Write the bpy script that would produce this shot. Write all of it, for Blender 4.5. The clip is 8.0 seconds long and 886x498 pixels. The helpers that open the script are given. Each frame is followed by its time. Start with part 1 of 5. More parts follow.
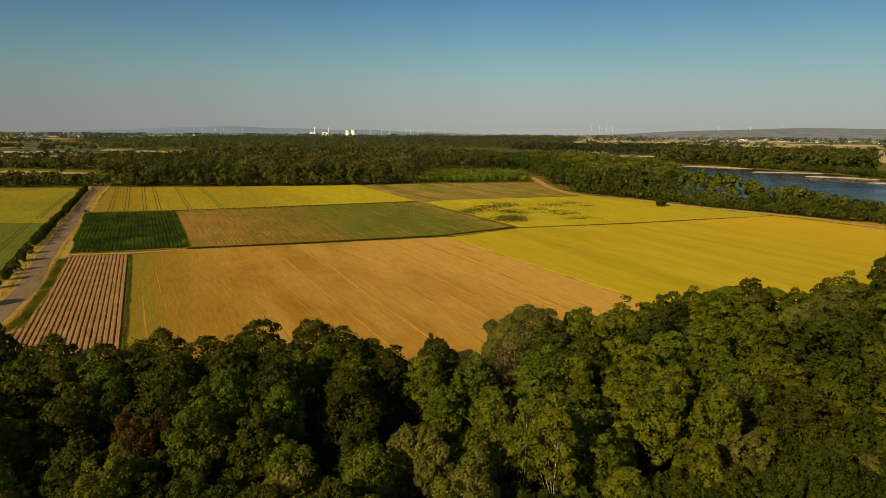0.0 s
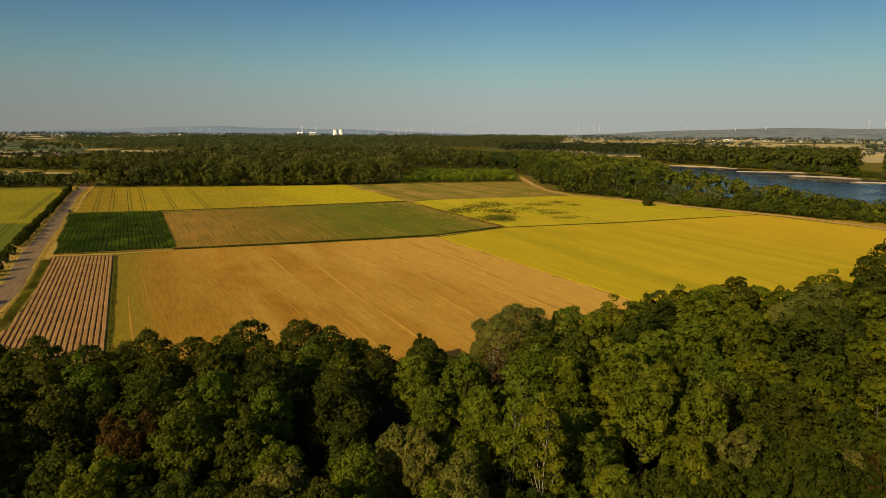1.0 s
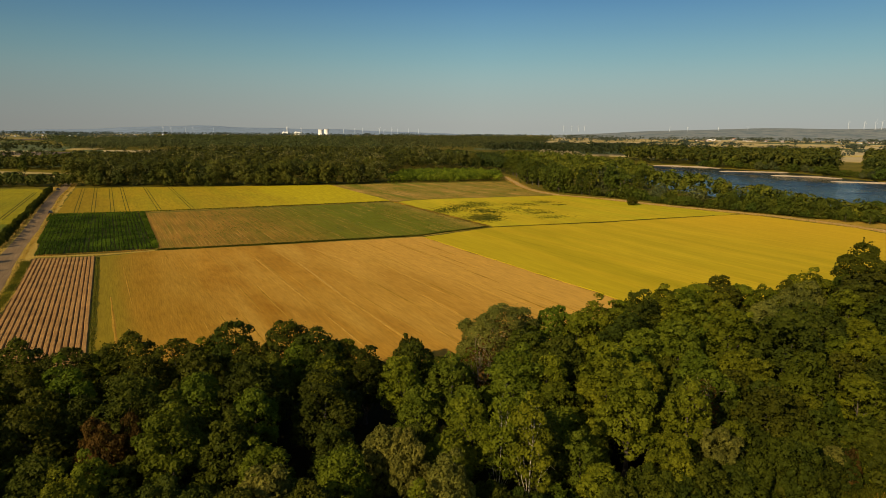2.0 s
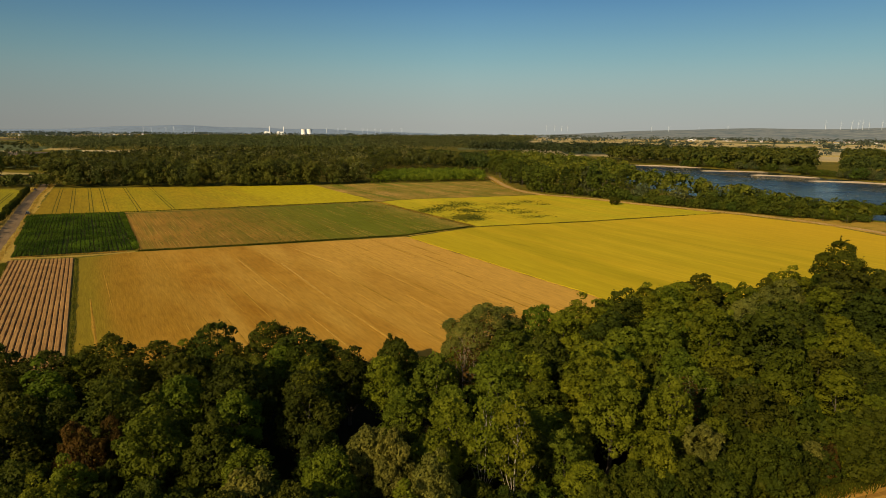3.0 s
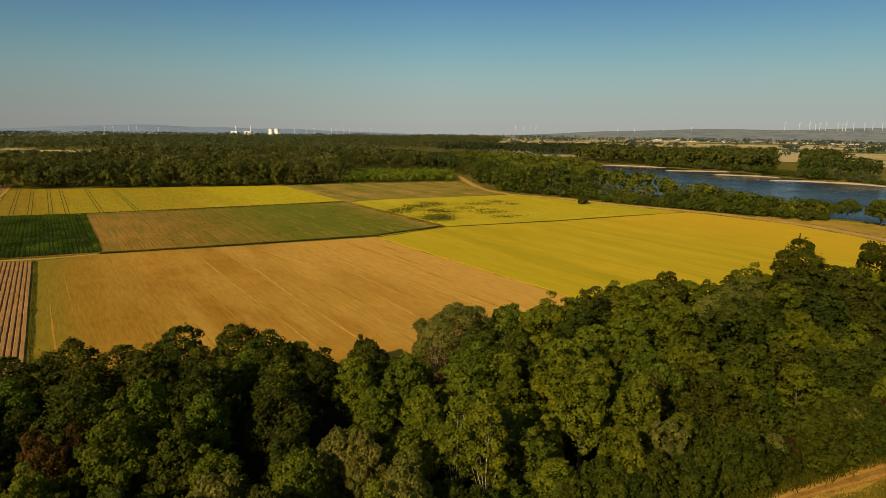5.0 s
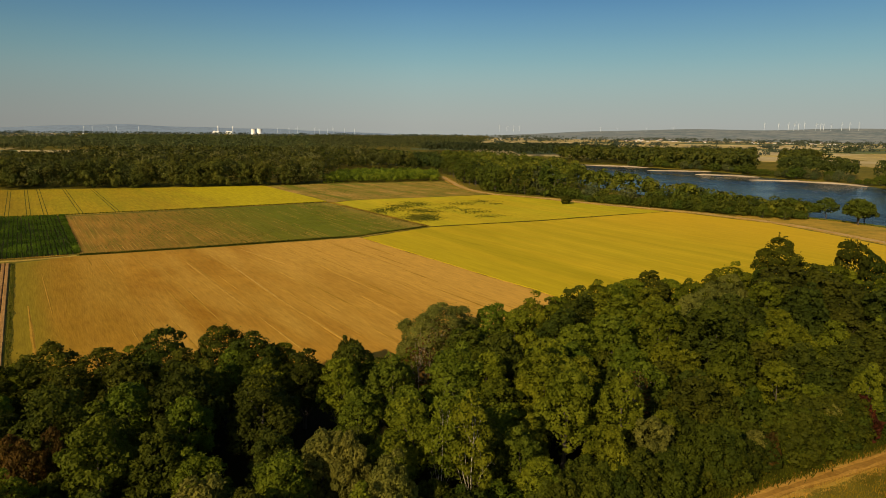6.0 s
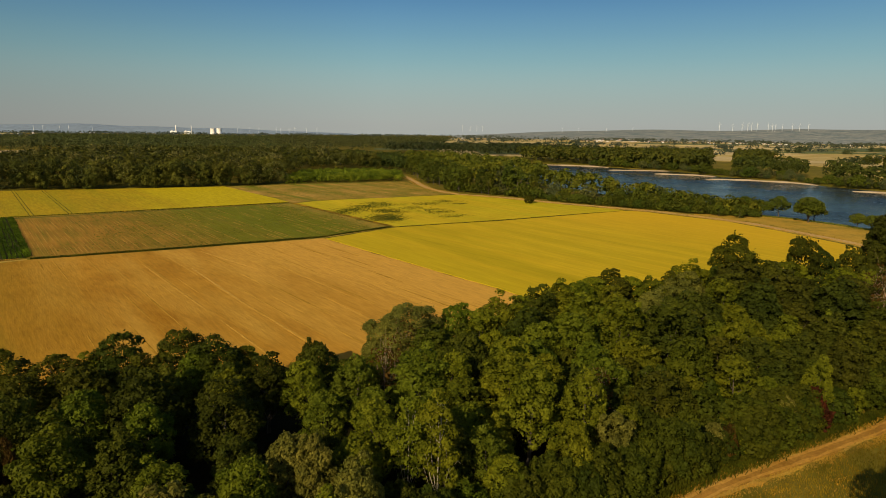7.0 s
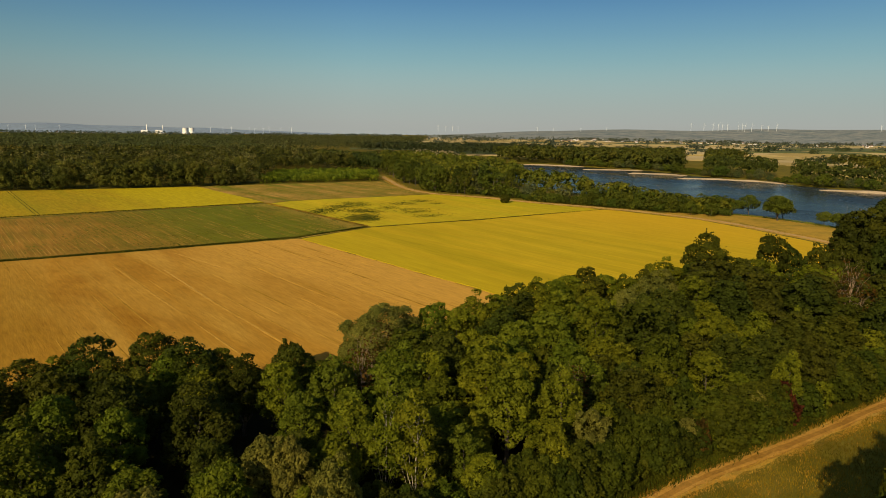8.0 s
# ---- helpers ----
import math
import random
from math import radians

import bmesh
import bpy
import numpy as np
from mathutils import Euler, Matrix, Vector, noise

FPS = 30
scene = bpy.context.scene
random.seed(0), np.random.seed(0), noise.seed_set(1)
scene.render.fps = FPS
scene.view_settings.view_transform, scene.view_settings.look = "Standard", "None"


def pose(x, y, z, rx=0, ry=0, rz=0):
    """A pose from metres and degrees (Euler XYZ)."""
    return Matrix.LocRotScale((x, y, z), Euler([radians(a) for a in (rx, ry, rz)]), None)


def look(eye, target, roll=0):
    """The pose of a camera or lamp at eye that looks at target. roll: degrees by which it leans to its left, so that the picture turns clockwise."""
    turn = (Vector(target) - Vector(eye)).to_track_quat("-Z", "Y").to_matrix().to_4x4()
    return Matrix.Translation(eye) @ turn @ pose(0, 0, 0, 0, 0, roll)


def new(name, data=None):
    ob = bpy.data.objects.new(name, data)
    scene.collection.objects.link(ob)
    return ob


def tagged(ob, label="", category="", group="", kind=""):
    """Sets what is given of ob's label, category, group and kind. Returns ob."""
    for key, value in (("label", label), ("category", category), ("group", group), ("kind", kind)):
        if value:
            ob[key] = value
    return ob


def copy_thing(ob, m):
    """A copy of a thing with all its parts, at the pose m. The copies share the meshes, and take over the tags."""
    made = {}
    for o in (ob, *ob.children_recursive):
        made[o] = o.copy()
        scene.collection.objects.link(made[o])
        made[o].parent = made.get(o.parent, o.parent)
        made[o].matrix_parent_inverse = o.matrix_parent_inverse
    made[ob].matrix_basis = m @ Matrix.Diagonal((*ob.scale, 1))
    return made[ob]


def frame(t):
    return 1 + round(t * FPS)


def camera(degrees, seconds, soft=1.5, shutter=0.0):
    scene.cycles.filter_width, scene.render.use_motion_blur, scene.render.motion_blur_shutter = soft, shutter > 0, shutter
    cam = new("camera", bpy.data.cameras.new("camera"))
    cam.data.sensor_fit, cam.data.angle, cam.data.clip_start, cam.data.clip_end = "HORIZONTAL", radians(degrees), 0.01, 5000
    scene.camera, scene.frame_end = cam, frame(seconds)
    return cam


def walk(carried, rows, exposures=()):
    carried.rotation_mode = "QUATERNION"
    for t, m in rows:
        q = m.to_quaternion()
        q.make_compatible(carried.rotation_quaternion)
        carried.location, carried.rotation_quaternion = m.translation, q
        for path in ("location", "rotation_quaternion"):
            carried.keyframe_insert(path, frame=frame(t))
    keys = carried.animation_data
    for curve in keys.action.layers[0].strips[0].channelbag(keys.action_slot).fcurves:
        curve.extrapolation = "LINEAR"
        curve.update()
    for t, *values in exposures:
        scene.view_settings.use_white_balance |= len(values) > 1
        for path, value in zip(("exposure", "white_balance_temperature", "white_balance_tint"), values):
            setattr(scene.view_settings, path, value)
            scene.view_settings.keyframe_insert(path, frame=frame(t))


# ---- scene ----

# ------------------------------------------------------------------ camera: a drone that hovers and pans to its right
cam = camera(70.87, 8.0, soft=0.7)
EYE = 45.0
ROWS = [  # seconds, pan, pitch, roll
    (0.0, 0.0, -10.91, 0.35), (0.5, -0.35, -10.91, 0.37), (1.0, -1.1, -10.93, 0.38), (1.5, -1.71, -10.93, 0.41),
    (3.0, -3.9, -10.93, 0.48), (3.5, -4.55, -10.92, 0.5), (4.0, -5.37, -10.91, 0.53), (4.5, -6.06, -10.91, 0.57),
    (6.0, -8.16, -10.88, 0.64), (6.5, -9.35, -10.88, 0.68), (7.0, -11.49, -10.84, 0.74), (7.5, -13.05, -10.83, 0.78),
    (8.0, -13.69, -10.84, 0.8)]
walk(cam, [(t, pose(0, 0, EYE, 90 + pitch, 0, pan) @ pose(0, 0, 0, 0, 0, roll)) for t, pan, pitch, roll in ROWS],
     exposures=[(0.0, 0.35)])

# ------------------------------------------------------------------ light
SUN_AZ, SUN_EL = math.atan2(-0.68, -0.73), radians(28)   # compass bearing from +y towards +x
sun_from = Vector((math.sin(SUN_AZ) * math.cos(SUN_EL), math.cos(SUN_AZ) * math.cos(SUN_EL), math.sin(SUN_EL)))
sun = new("sun", bpy.data.lights.new("sun", "SUN"))
sun.data.energy, sun.data.angle, sun.data.color = 4.65, radians(0.5), (1.0, 0.8, 0.5)
sun.matrix_world = look(sun_from * 300, (0, 0, 0))

world = bpy.data.worlds.new("sky")
scene.world = world
world.use_nodes = True
wn, wl = world.node_tree.nodes, world.node_tree.links
sky = wn.new("ShaderNodeTexSky")
sky.sky_type, sky.sun_disc = "NISHITA", False
sky.sun_elevation, sky.sun_rotation = SUN_EL, SUN_AZ
sky.altitude, sky.air_density, sky.dust_density, sky.ozone_density = 100, 1.0, 1.6, 2.2
# summer haze low over the plain, clear Nishita sky above it
up = wn.new("ShaderNodeSeparateXYZ")
wl.new(wn.new("ShaderNodeTexCoord").outputs["Generated"], up.inputs[0])
haze = wn.new("ShaderNodeValToRGB")
HAZE = [(0.0, (0.295, 0.305, 0.28)), (0.015, (0.302, 0.317, 0.29)), (0.045, (0.277, 0.335, 0.312)), (0.075, (0.245, 0.349, 0.342)), (0.105, (0.187, 0.329, 0.356)),
        (0.142, (0.13, 0.272, 0.358)), (0.19, (0.077, 0.197, 0.345)), (0.5, (0.04, 0.115, 0.235))]
while len(haze.color_ramp.elements) < len(HAZE):
    haze.color_ramp.elements.new(0.5)
haze.color_ramp.interpolation = "B_SPLINE"
for e, (p, c) in zip(haze.color_ramp.elements, HAZE):
    e.position, e.color = p, (*c, 1)
wl.new(up.outputs["Z"], haze.inputs[0])
clear = wn.new("ShaderNodeMapRange")
clear.inputs["From Min"].default_value, clear.inputs["From Max"].default_value = 0.2, 0.6
wl.new(up.outputs["Z"], clear.inputs["Value"])
dim = wn.new("ShaderNodeMix")
dim.data_type, dim.blend_type = "RGBA", "MULTIPLY"
dim.inputs[0].default_value, dim.inputs[7].default_value = 1.0, (0.105, 0.105, 0.105, 1)
wl.new(sky.outputs["Color"], dim.inputs[6])
both = wn.new("ShaderNodeMix")
both.data_type = "RGBA"
wl.new(clear.outputs["Result"], both.inputs[0])
wl.new(haze.outputs["Color"], both.inputs[6])
wl.new(dim.outputs[2], both.inputs[7])
side = wn.new("ShaderNodeMapRange")   # deeper blue at a right angle to the sun
side.inputs["From Min"].default_value, side.inputs["From Max"].default_value = -0.65, 0.1
side.inputs["To Min"].default_value, side.inputs["To Max"].default_value = 0.6, 1.0
wl.new(up.outputs["X"], side.inputs["Value"])
deep = wn.new("ShaderNodeMix")
deep.data_type, deep.blend_type = "RGBA", "MULTIPLY"
deep.inputs[0].default_value = 1.0
wl.new(both.outputs[2], deep.inputs[6])
wl.new(side.outputs["Result"], deep.inputs[7])
wl.new(deep.outputs[2], wn["Background"].inputs["Color"])
wn["Background"].inputs["Strength"].default_value = 1.0

# ------------------------------------------------------------------ materials
ROW_ANGLE = math.atan2(0.435, 0.9004)   # the fields' rows run along (-0.435, 0.900)


def nodes_of(m):
    m.use_nodes = True
    return m.node_tree.nodes, m.node_tree.links, m.node_tree.nodes["Principled BSDF"]


def ramp(nt, links, source, stops):
    r = nt.new("ShaderNodeValToRGB")
    while len(r.color_ramp.elements) < len(stops):
        r.color_ramp.elements.new(0.5)
    for e, (p, c) in zip(r.color_ramp.elements, stops):
        e.position, e.color = p, (*c, 1)
    links.new(source, r.inputs[0])
    return r.outputs[0]


def noise_of(nt, links, vector, scale, detail=6, rough=0.6):
    n = nt.new("ShaderNodeTexNoise")
    n.inputs["Scale"].default_value, n.inputs["Detail"].default_value, n.inputs["Roughness"].default_value = scale, detail, rough
    links.new(vector, n.inputs["Vector"])
    return n.outputs["Fac"]


def mixed(nt, links, fac, a, b, kind="MIX"):
    m = nt.new("ShaderNodeMix")
    m.data_type, m.blend_type = "RGBA", kind
    for socket, v in ((m.inputs[0], fac), (m.inputs[6], a), (m.inputs[7], b)):
        if isinstance(v, (int, float)):
            socket.default_value = v
        elif isinstance(v, tuple):
            socket.default_value = (*v, 1)
        else:
            links.new(v, socket)
    return m.outputs[2]


def ground_material(name, dark, light, third, big=0.02, fine=1.2, stretch=1.0, bump=0.5, bump_scale=2.0, rough=0.95, angle=ROW_ANGLE, streak=0.5, lo=0.36, hi=0.64, drift=(), broad=None, grains=(0.62, 1.3)):
    """Earth, crop or grass: broad patches, streaks along the rows and fine grain."""
    m = bpy.data.materials.new(name)
    nt, links, bsdf = nodes_of(m)
    co = nt.new("ShaderNodeTexCoord").outputs["Object"]
    mp = nt.new("ShaderNodeMapping")
    mp.vector_type = "POINT"
    mp.inputs["Rotation"].default_value = (0, 0, -angle)
    links.new(co, mp.inputs["Vector"])
    st = nt.new("ShaderNodeMapping")
    st.inputs["Scale"].default_value = (1, stretch, 1)
    links.new(mp.outputs["Vector"], st.inputs["Vector"])
    patches = ramp(nt, links, noise_of(nt, links, co, big, 5, 0.6), [(lo, dark), (hi, light)])
    streaks = ramp(nt, links, noise_of(nt, links, st.outputs["Vector"], fine * 0.35, 4, 0.6), [(0.4, (0, 0, 0)), (0.68, (1, 1, 1))])
    sm = nt.new("ShaderNodeMath")
    sm.operation = "MULTIPLY"
    sm.inputs[1].default_value = streak
    links.new(streaks, sm.inputs[0])
    col = mixed(nt, links, sm.outputs[0], patches, third)
    if broad:   # wide soft bands along the rows
        band = ramp(nt, links, noise_of(nt, links, st.outputs["Vector"], 0.085, 3, 0.55), [(0.42, (0, 0, 0)), (0.64, (1, 1, 1))])
        col = mixed(nt, links, band, col, broad)
    for start, end, colour in drift:   # the crop changes across the rows
        dot = nt.new("ShaderNodeVectorMath")
        dot.operation = "DOT_PRODUCT"
        dot.inputs[1].default_value = (0.9004, 0.435, 0)
        links.new(co, dot.inputs[0])
        wob = nt.new("ShaderNodeMath")
        wob.operation, wob.inputs[1].default_value = "MULTIPLY_ADD", 1.3 * abs(end - start)
        links.new(noise_of(nt, links, st.outputs["Vector"], 0.06, 5, 0.65), wob.inputs[0])
        links.new(dot.outputs["Value"], wob.inputs[2])
        mr = nt.new("ShaderNodeMapRange")
        mr.interpolation_type = "SMOOTHSTEP"
        off = 0.65 * abs(end - start)
        mr.inputs["From Min"].default_value, mr.inputs["From Max"].default_value = start + off, end + off
        links.new(wob.outputs[0], mr.inputs["Value"])
        col = mixed(nt, links, mr.outputs["Result"], col, colour)
    grain = ramp(nt, links, noise_of(nt, links, st.outputs["Vector"], fine, 8, 0.75), [(0.25, (grains[0],) * 3), (0.75, (grains[1],) * 3)])
    col = mixed(nt, links, 1.0, col, grain, "MULTIPLY")
    links.new(col, bsdf.inputs["Base Color"])
    bsdf.inputs["Roughness"].default_value = rough
    bsdf.inputs["Specular IOR Level"].default_value = 0.04
    b = nt.new("ShaderNodeBump")
    b.inputs["Strength"].default_value, b.inputs["Distance"].default_value = bump, 0.3
    links.new(noise_of(nt, links, st.outputs["Vector"], bump_scale, 6, 0.7), b.inputs["Height"])
    links.new(b.outputs[0], bsdf.inputs["Normal"])
    return m


def leaf_material(name, dark, light, through_light=0.42, far=False, vary=1.0):
    m = bpy.data.materials.new(name)
    nt, links, bsdf = nodes_of(m)
    isl = nt.new("ShaderNodeNewGeometry").outputs["Random Per Island"]
    col = ramp(nt, links, isl, [(0.0, tuple((2 * a + b) / 3 for a, b in zip(dark, light))), (0.75, light), (1.0, tuple(min(1, c * (1.12 if far else 1.25)) for c in light))])
    co = nt.new("ShaderNodeTexCoord").outputs["Object"]
    big = ramp(nt, links, noise_of(nt, links, co, 0.085 if far else 0.25, 3, 0.5), [(0.3, (0.55, 0.62, 0.55)), (0.7, (1.32, 1.24, 1.15))])
    col = mixed(nt, links, 1.0, col, big, "MULTIPLY")
    if far:   # one tone for each crown of a joined wood
        mp = nt.new("ShaderNodeMapping")
        mp.inputs["Scale"].default_value = (0.11, 0.11, 0.004)
        links.new(co, mp.inputs["Vector"])
        cells = nt.new("ShaderNodeTexVoronoi")
        cells.inputs["Scale"].default_value = 1.0
        links.new(mp.outputs["Vector"], cells.inputs["Vector"])
        tone = ramp(nt, links, cells.outputs["Color"], [(0.15, (0.62, 0.68, 0.7)), (0.5, (0.95, 0.95, 0.9)), (0.7, (1.1, 1.0, 0.95)), (0.9, (1.35, 1.3, 1.25))])
        col = mixed(nt, links, 1.0, col, tone, "MULTIPLY")
    rnd = nt.new("ShaderNodeObjectInfo").outputs["Random"]
    per = ramp(nt, links, rnd, [(0.0, (0.62, 0.68, 0.62)), (0.2, (0.96, 0.92, 0.75)), (0.4, (1.2, 1.12, 0.9)), (0.55, (0.7, 0.88, 0.85)), (0.7, (0.95, 1.02, 1.1)), (0.85, (1.08, 1.12, 0.9)), (1.0, (1.28, 1.24, 1.05))])
    col = mixed(nt, links, vary, col, per, "MULTIPLY")
    links.new(col, bsdf.inputs["Base Color"])
    bsdf.inputs["Roughness"].default_value = 0.7
    bsdf.inputs["Specular IOR Level"].default_value = 0.08
    tr = nt.new("ShaderNodeBsdfTranslucent")
    links.new(col, tr.inputs["Color"])
    mx = nt.new("ShaderNodeMixShader")
    mx.inputs[0].default_value = through_light
    links.new(bsdf.outputs[0], mx.inputs[1])
    links.new(tr.outputs[0], mx.inputs[2])
    links.new(mx.outputs[0], nt["Material Output"].inputs["Surface"])
    return m


def plain_material(name, a, b, scale=1.0, rough=0.8, bump=0.2, metal=0.0):
    m = bpy.data.materials.new(name)
    nt, links, bsdf = nodes_of(m)
    co = nt.new("ShaderNodeTexCoord").outputs["Object"]
    f = noise_of(nt, links, co, scale, 8, 0.65)
    links.new(ramp(nt, links, f, [(0.3, a), (0.7, b)]), bsdf.inputs["Base Color"])
    bsdf.inputs["Roughness"].default_value, bsdf.inputs["Metallic"].default_value = rough, metal
    bp = nt.new("ShaderNodeBump")
    bp.inputs["Strength"].default_value = bump
    links.new(f, bp.inputs["Height"])
    links.new(bp.outputs[0], bsdf.inputs["Normal"])
    return m


def water_material():
    m = bpy.data.materials.new("river_water")
    nt, links, bsdf = nodes_of(m)
    co = nt.new("ShaderNodeTexCoord").outputs["Object"]
    bsdf.inputs["Base Color"].default_value = (0.013, 0.018, 0.017, 1)
    bsdf.inputs["IOR"].default_value = 1.33
    bsdf.inputs["Specular Tint"].default_value = (0.5, 0.41, 0.3, 1)
    bsdf.inputs["Specular IOR Level"].default_value = 0.065
    calm = ramp(nt, links, noise_of(nt, links, co, 0.018, 4, 0.6), [(0.42, (0.08, 0.08, 0.08)), (0.62, (0.3, 0.3, 0.3))])
    links.new(calm, bsdf.inputs["Roughness"])
    bp = nt.new("ShaderNodeBump")
    bp.inputs["Strength"].default_value, bp.inputs["Distance"].default_value = 0.6, 0.25
    links.new(noise_of(nt, links, co, 0.5, 5, 0.6), bp.inputs["Height"])
    links.new(bp.outputs[0], bsdf.inputs["Normal"])
    return m


M_GROUND = ground_material("meadow", (0.075, 0.07, 0.007), (0.145, 0.112, 0.011), (0.19, 0.135, 0.018), 0.01, 0.3, 1, 0.3, 0.6)
# woodland soil taken down almost to black, for shade between the trunks
M_FLOOR = ground_material("shade_dark_forest_soil", (0.012, 0.009, 0.002), (0.018, 0.014, 0.004), (0.014, 0.018, 0.003), 0.1, 1.5)
M_WHEAT = ground_material("ripening_wheat", (0.42, 0.28, 0.007), (0.49, 0.332, 0.012), (0.38, 0.305, 0.009), 0.014, 0.8, 0.06, 0.3, 1.6, streak=0.35, grains=(0.76, 1.18), broad=(0.345, 0.255, 0.006), drift=((190, 290, (0.49, 0.305, 0.011)), (150, 110, (0.41, 0.295, 0.0085))))
M_WHEAT_F = ground_material("yellow_green_wheat", (0.4, 0.28, 0.009), (0.5, 0.355, 0.012), (0.37, 0.305, 0.01), 0.02, 0.8, 0.06, 0.3, 1.6, streak=0.4, broad=(0.37, 0.3, 0.009), drift=((176, 130, (0.355, 0.295, 0.01)),))
M_WHEAT_N = ground_material("wheat_north", (0.3, 0.198, 0.009), (0.345, 0.228, 0.009), (0.28, 0.212, 0.008), 0.02, 0.8, 0.12, 0.35, 1.6, streak=0.4, broad=(0.27, 0.205, 0.008), drift=((60, 120, (0.40, 0.305, 0.007)), (20, -25, (0.23, 0.145, 0.008))))
M_WHEAT_W = ground_material("green_wheat", (0.17, 0.15, 0.007), (0.28, 0.215, 0.009), (0.21, 0.18, 0.007), 0.012, 0.8, 0.12, 0.35, 1.6, streak=0.4)
M_BARLEY_W = ground_material("young_barley", (0.095, 0.105, 0.008), (0.125, 0.13, 0.011), (0.11, 0.12, 0.008), 0.012, 0.8, 0.12, 0.35, 1.6, streak=0.4)
M_STUBBLE = ground_material("cereal_stubble", (0.26, 0.119, 0.0095), (0.38, 0.191, 0.02), (0.38, 0.207, 0.024), 0.03, 1.1, 0.14, 0.35, 1.5, streak=0.2, grains=(0.7, 1.24), broad=(0.4, 0.22, 0.03), drift=((35, 118, (0.48, 0.262, 0.04)), (28, -6, (0.25, 0.132, 0.0095)), (6, -3, (0.21, 0.144, 0.0095))))
M_MIXED = ground_material("weedy_stubble", (0.3, 0.15, 0.021), (0.2, 0.118, 0.014), (0.12, 0.108, 0.01), 0.035, 1.5, 0.04, 0.5, 1.5, streak=0.6, drift=((40, 115, (0.118, 0.122, 0.007)), (138, 156, (0.27, 0.185, 0.03))))
M_FARSTUB = ground_material("far_stubble", (0.42, 0.24, 0.055), (0.2, 0.145, 0.014), (0.12, 0.118, 0.01), 0.045, 0.7, 0.06, 0.4, 1.0, streak=0.5, broad=(0.13, 0.13, 0.01))
M_MAIZE_SOIL = ground_material("maize_soil", (0.03, 0.03, 0.01), (0.05, 0.045, 0.015), (0.04, 0.06, 0.012), 0.1, 1.0)
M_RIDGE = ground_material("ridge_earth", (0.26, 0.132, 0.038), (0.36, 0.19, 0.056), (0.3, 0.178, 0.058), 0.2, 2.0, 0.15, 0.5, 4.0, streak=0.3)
M_TRAM = ground_material("wheel_track_soil", (0.06, 0.055, 0.006), (0.09, 0.075, 0.009), (0.05, 0.05, 0.005), 0.2, 2.0, 0.15)
# ridge earth at about a quarter brightness: shade of the furrows painted in
M_FURROW = ground_material("furrow_shade_earth", (0.07, 0.034, 0.012), (0.11, 0.055, 0.02), (0.05, 0.05, 0.01), 0.2, 2.0, 0.15)
M_DRY = ground_material("dry_verge", (0.41, 0.25, 0.042), (0.29, 0.2, 0.03), (0.47, 0.3, 0.066), 0.08, 1.5, 0.4, 0.6, 3.0)
M_BANKGRASS = ground_material("bank_grass", (0.4, 0.235, 0.03), (0.22, 0.16, 0.018), (0.44, 0.26, 0.04), 0.06, 1.2, 0.5, 0.6, 2.0)
M_TRACK = ground_material("dirt_track", (0.25, 0.122, 0.018), (0.34, 0.175, 0.032), (0.19, 0.11, 0.016), 0.15, 1.6, 1, 0.5, 2.5)
M_PALETRACK = ground_material("pale_track", (0.4, 0.27, 0.11), (0.5, 0.35, 0.16), (0.33, 0.22, 0.08), 0.1, 1.2, 1, 0.4, 2.0)
M_RUT = ground_material("worn_dirt", (0.36, 0.185, 0.028), (0.46, 0.255, 0.05), (0.3, 0.152, 0.026), 0.15, 1.6, 1, 0.5, 2.5)
M_ASPHALT = ground_material("old_asphalt", (0.175, 0.112, 0.052), (0.215, 0.141, 0.068), (0.15, 0.096, 0.044), 0.06, 1.5, 0.06, 0.2, 5.0, rough=0.85, streak=0.4)
M_SAND = ground_material("river_sand", (0.37, 0.27, 0.16), (0.48, 0.37, 0.23), (0.3, 0.22, 0.13), 0.03, 0.5, 1, 0.3, 1.0)
M_STRAWROW = ground_material("straw_rows", (0.35, 0.185, 0.021), (0.44, 0.24, 0.036), (0.39, 0.21, 0.028), 0.05, 1.5, 0.3, 0.3, 3.0)
M_SWATH = ground_material("straw_swath", (0.38, 0.21, 0.032), (0.47, 0.27, 0.052), (0.42, 0.235, 0.042), 0.3, 1.8, 0.6, 0.4, 3.0)
M_FADED = ground_material("faded_straw", (0.27, 0.142, 0.012), (0.36, 0.192, 0.022), (0.31, 0.166, 0.016), 0.05, 1.5, 0.3, 0.3, 3.0)
M_OLDSTRAW = ground_material("old_straw", (0.24, 0.13, 0.022), (0.42, 0.23, 0.05), (0.3, 0.17, 0.03), 0.05, 1.5, 0.3, 0.3, 3.0)
M_WATER = water_material()
M_BARK = plain_material("bark", (0.05, 0.038, 0.025), (0.095, 0.072, 0.05), 3.0, 0.9, 0.6)
M_PALEBARK = plain_material("pale_bark", (0.24, 0.2, 0.13), (0.4, 0.34, 0.24), 2.0, 0.85, 0.4)
M_DEADWOOD = plain_material("dead_wood", (0.25, 0.16, 0.09), (0.36, 0.25, 0.15), 2.0, 0.9, 0.4)
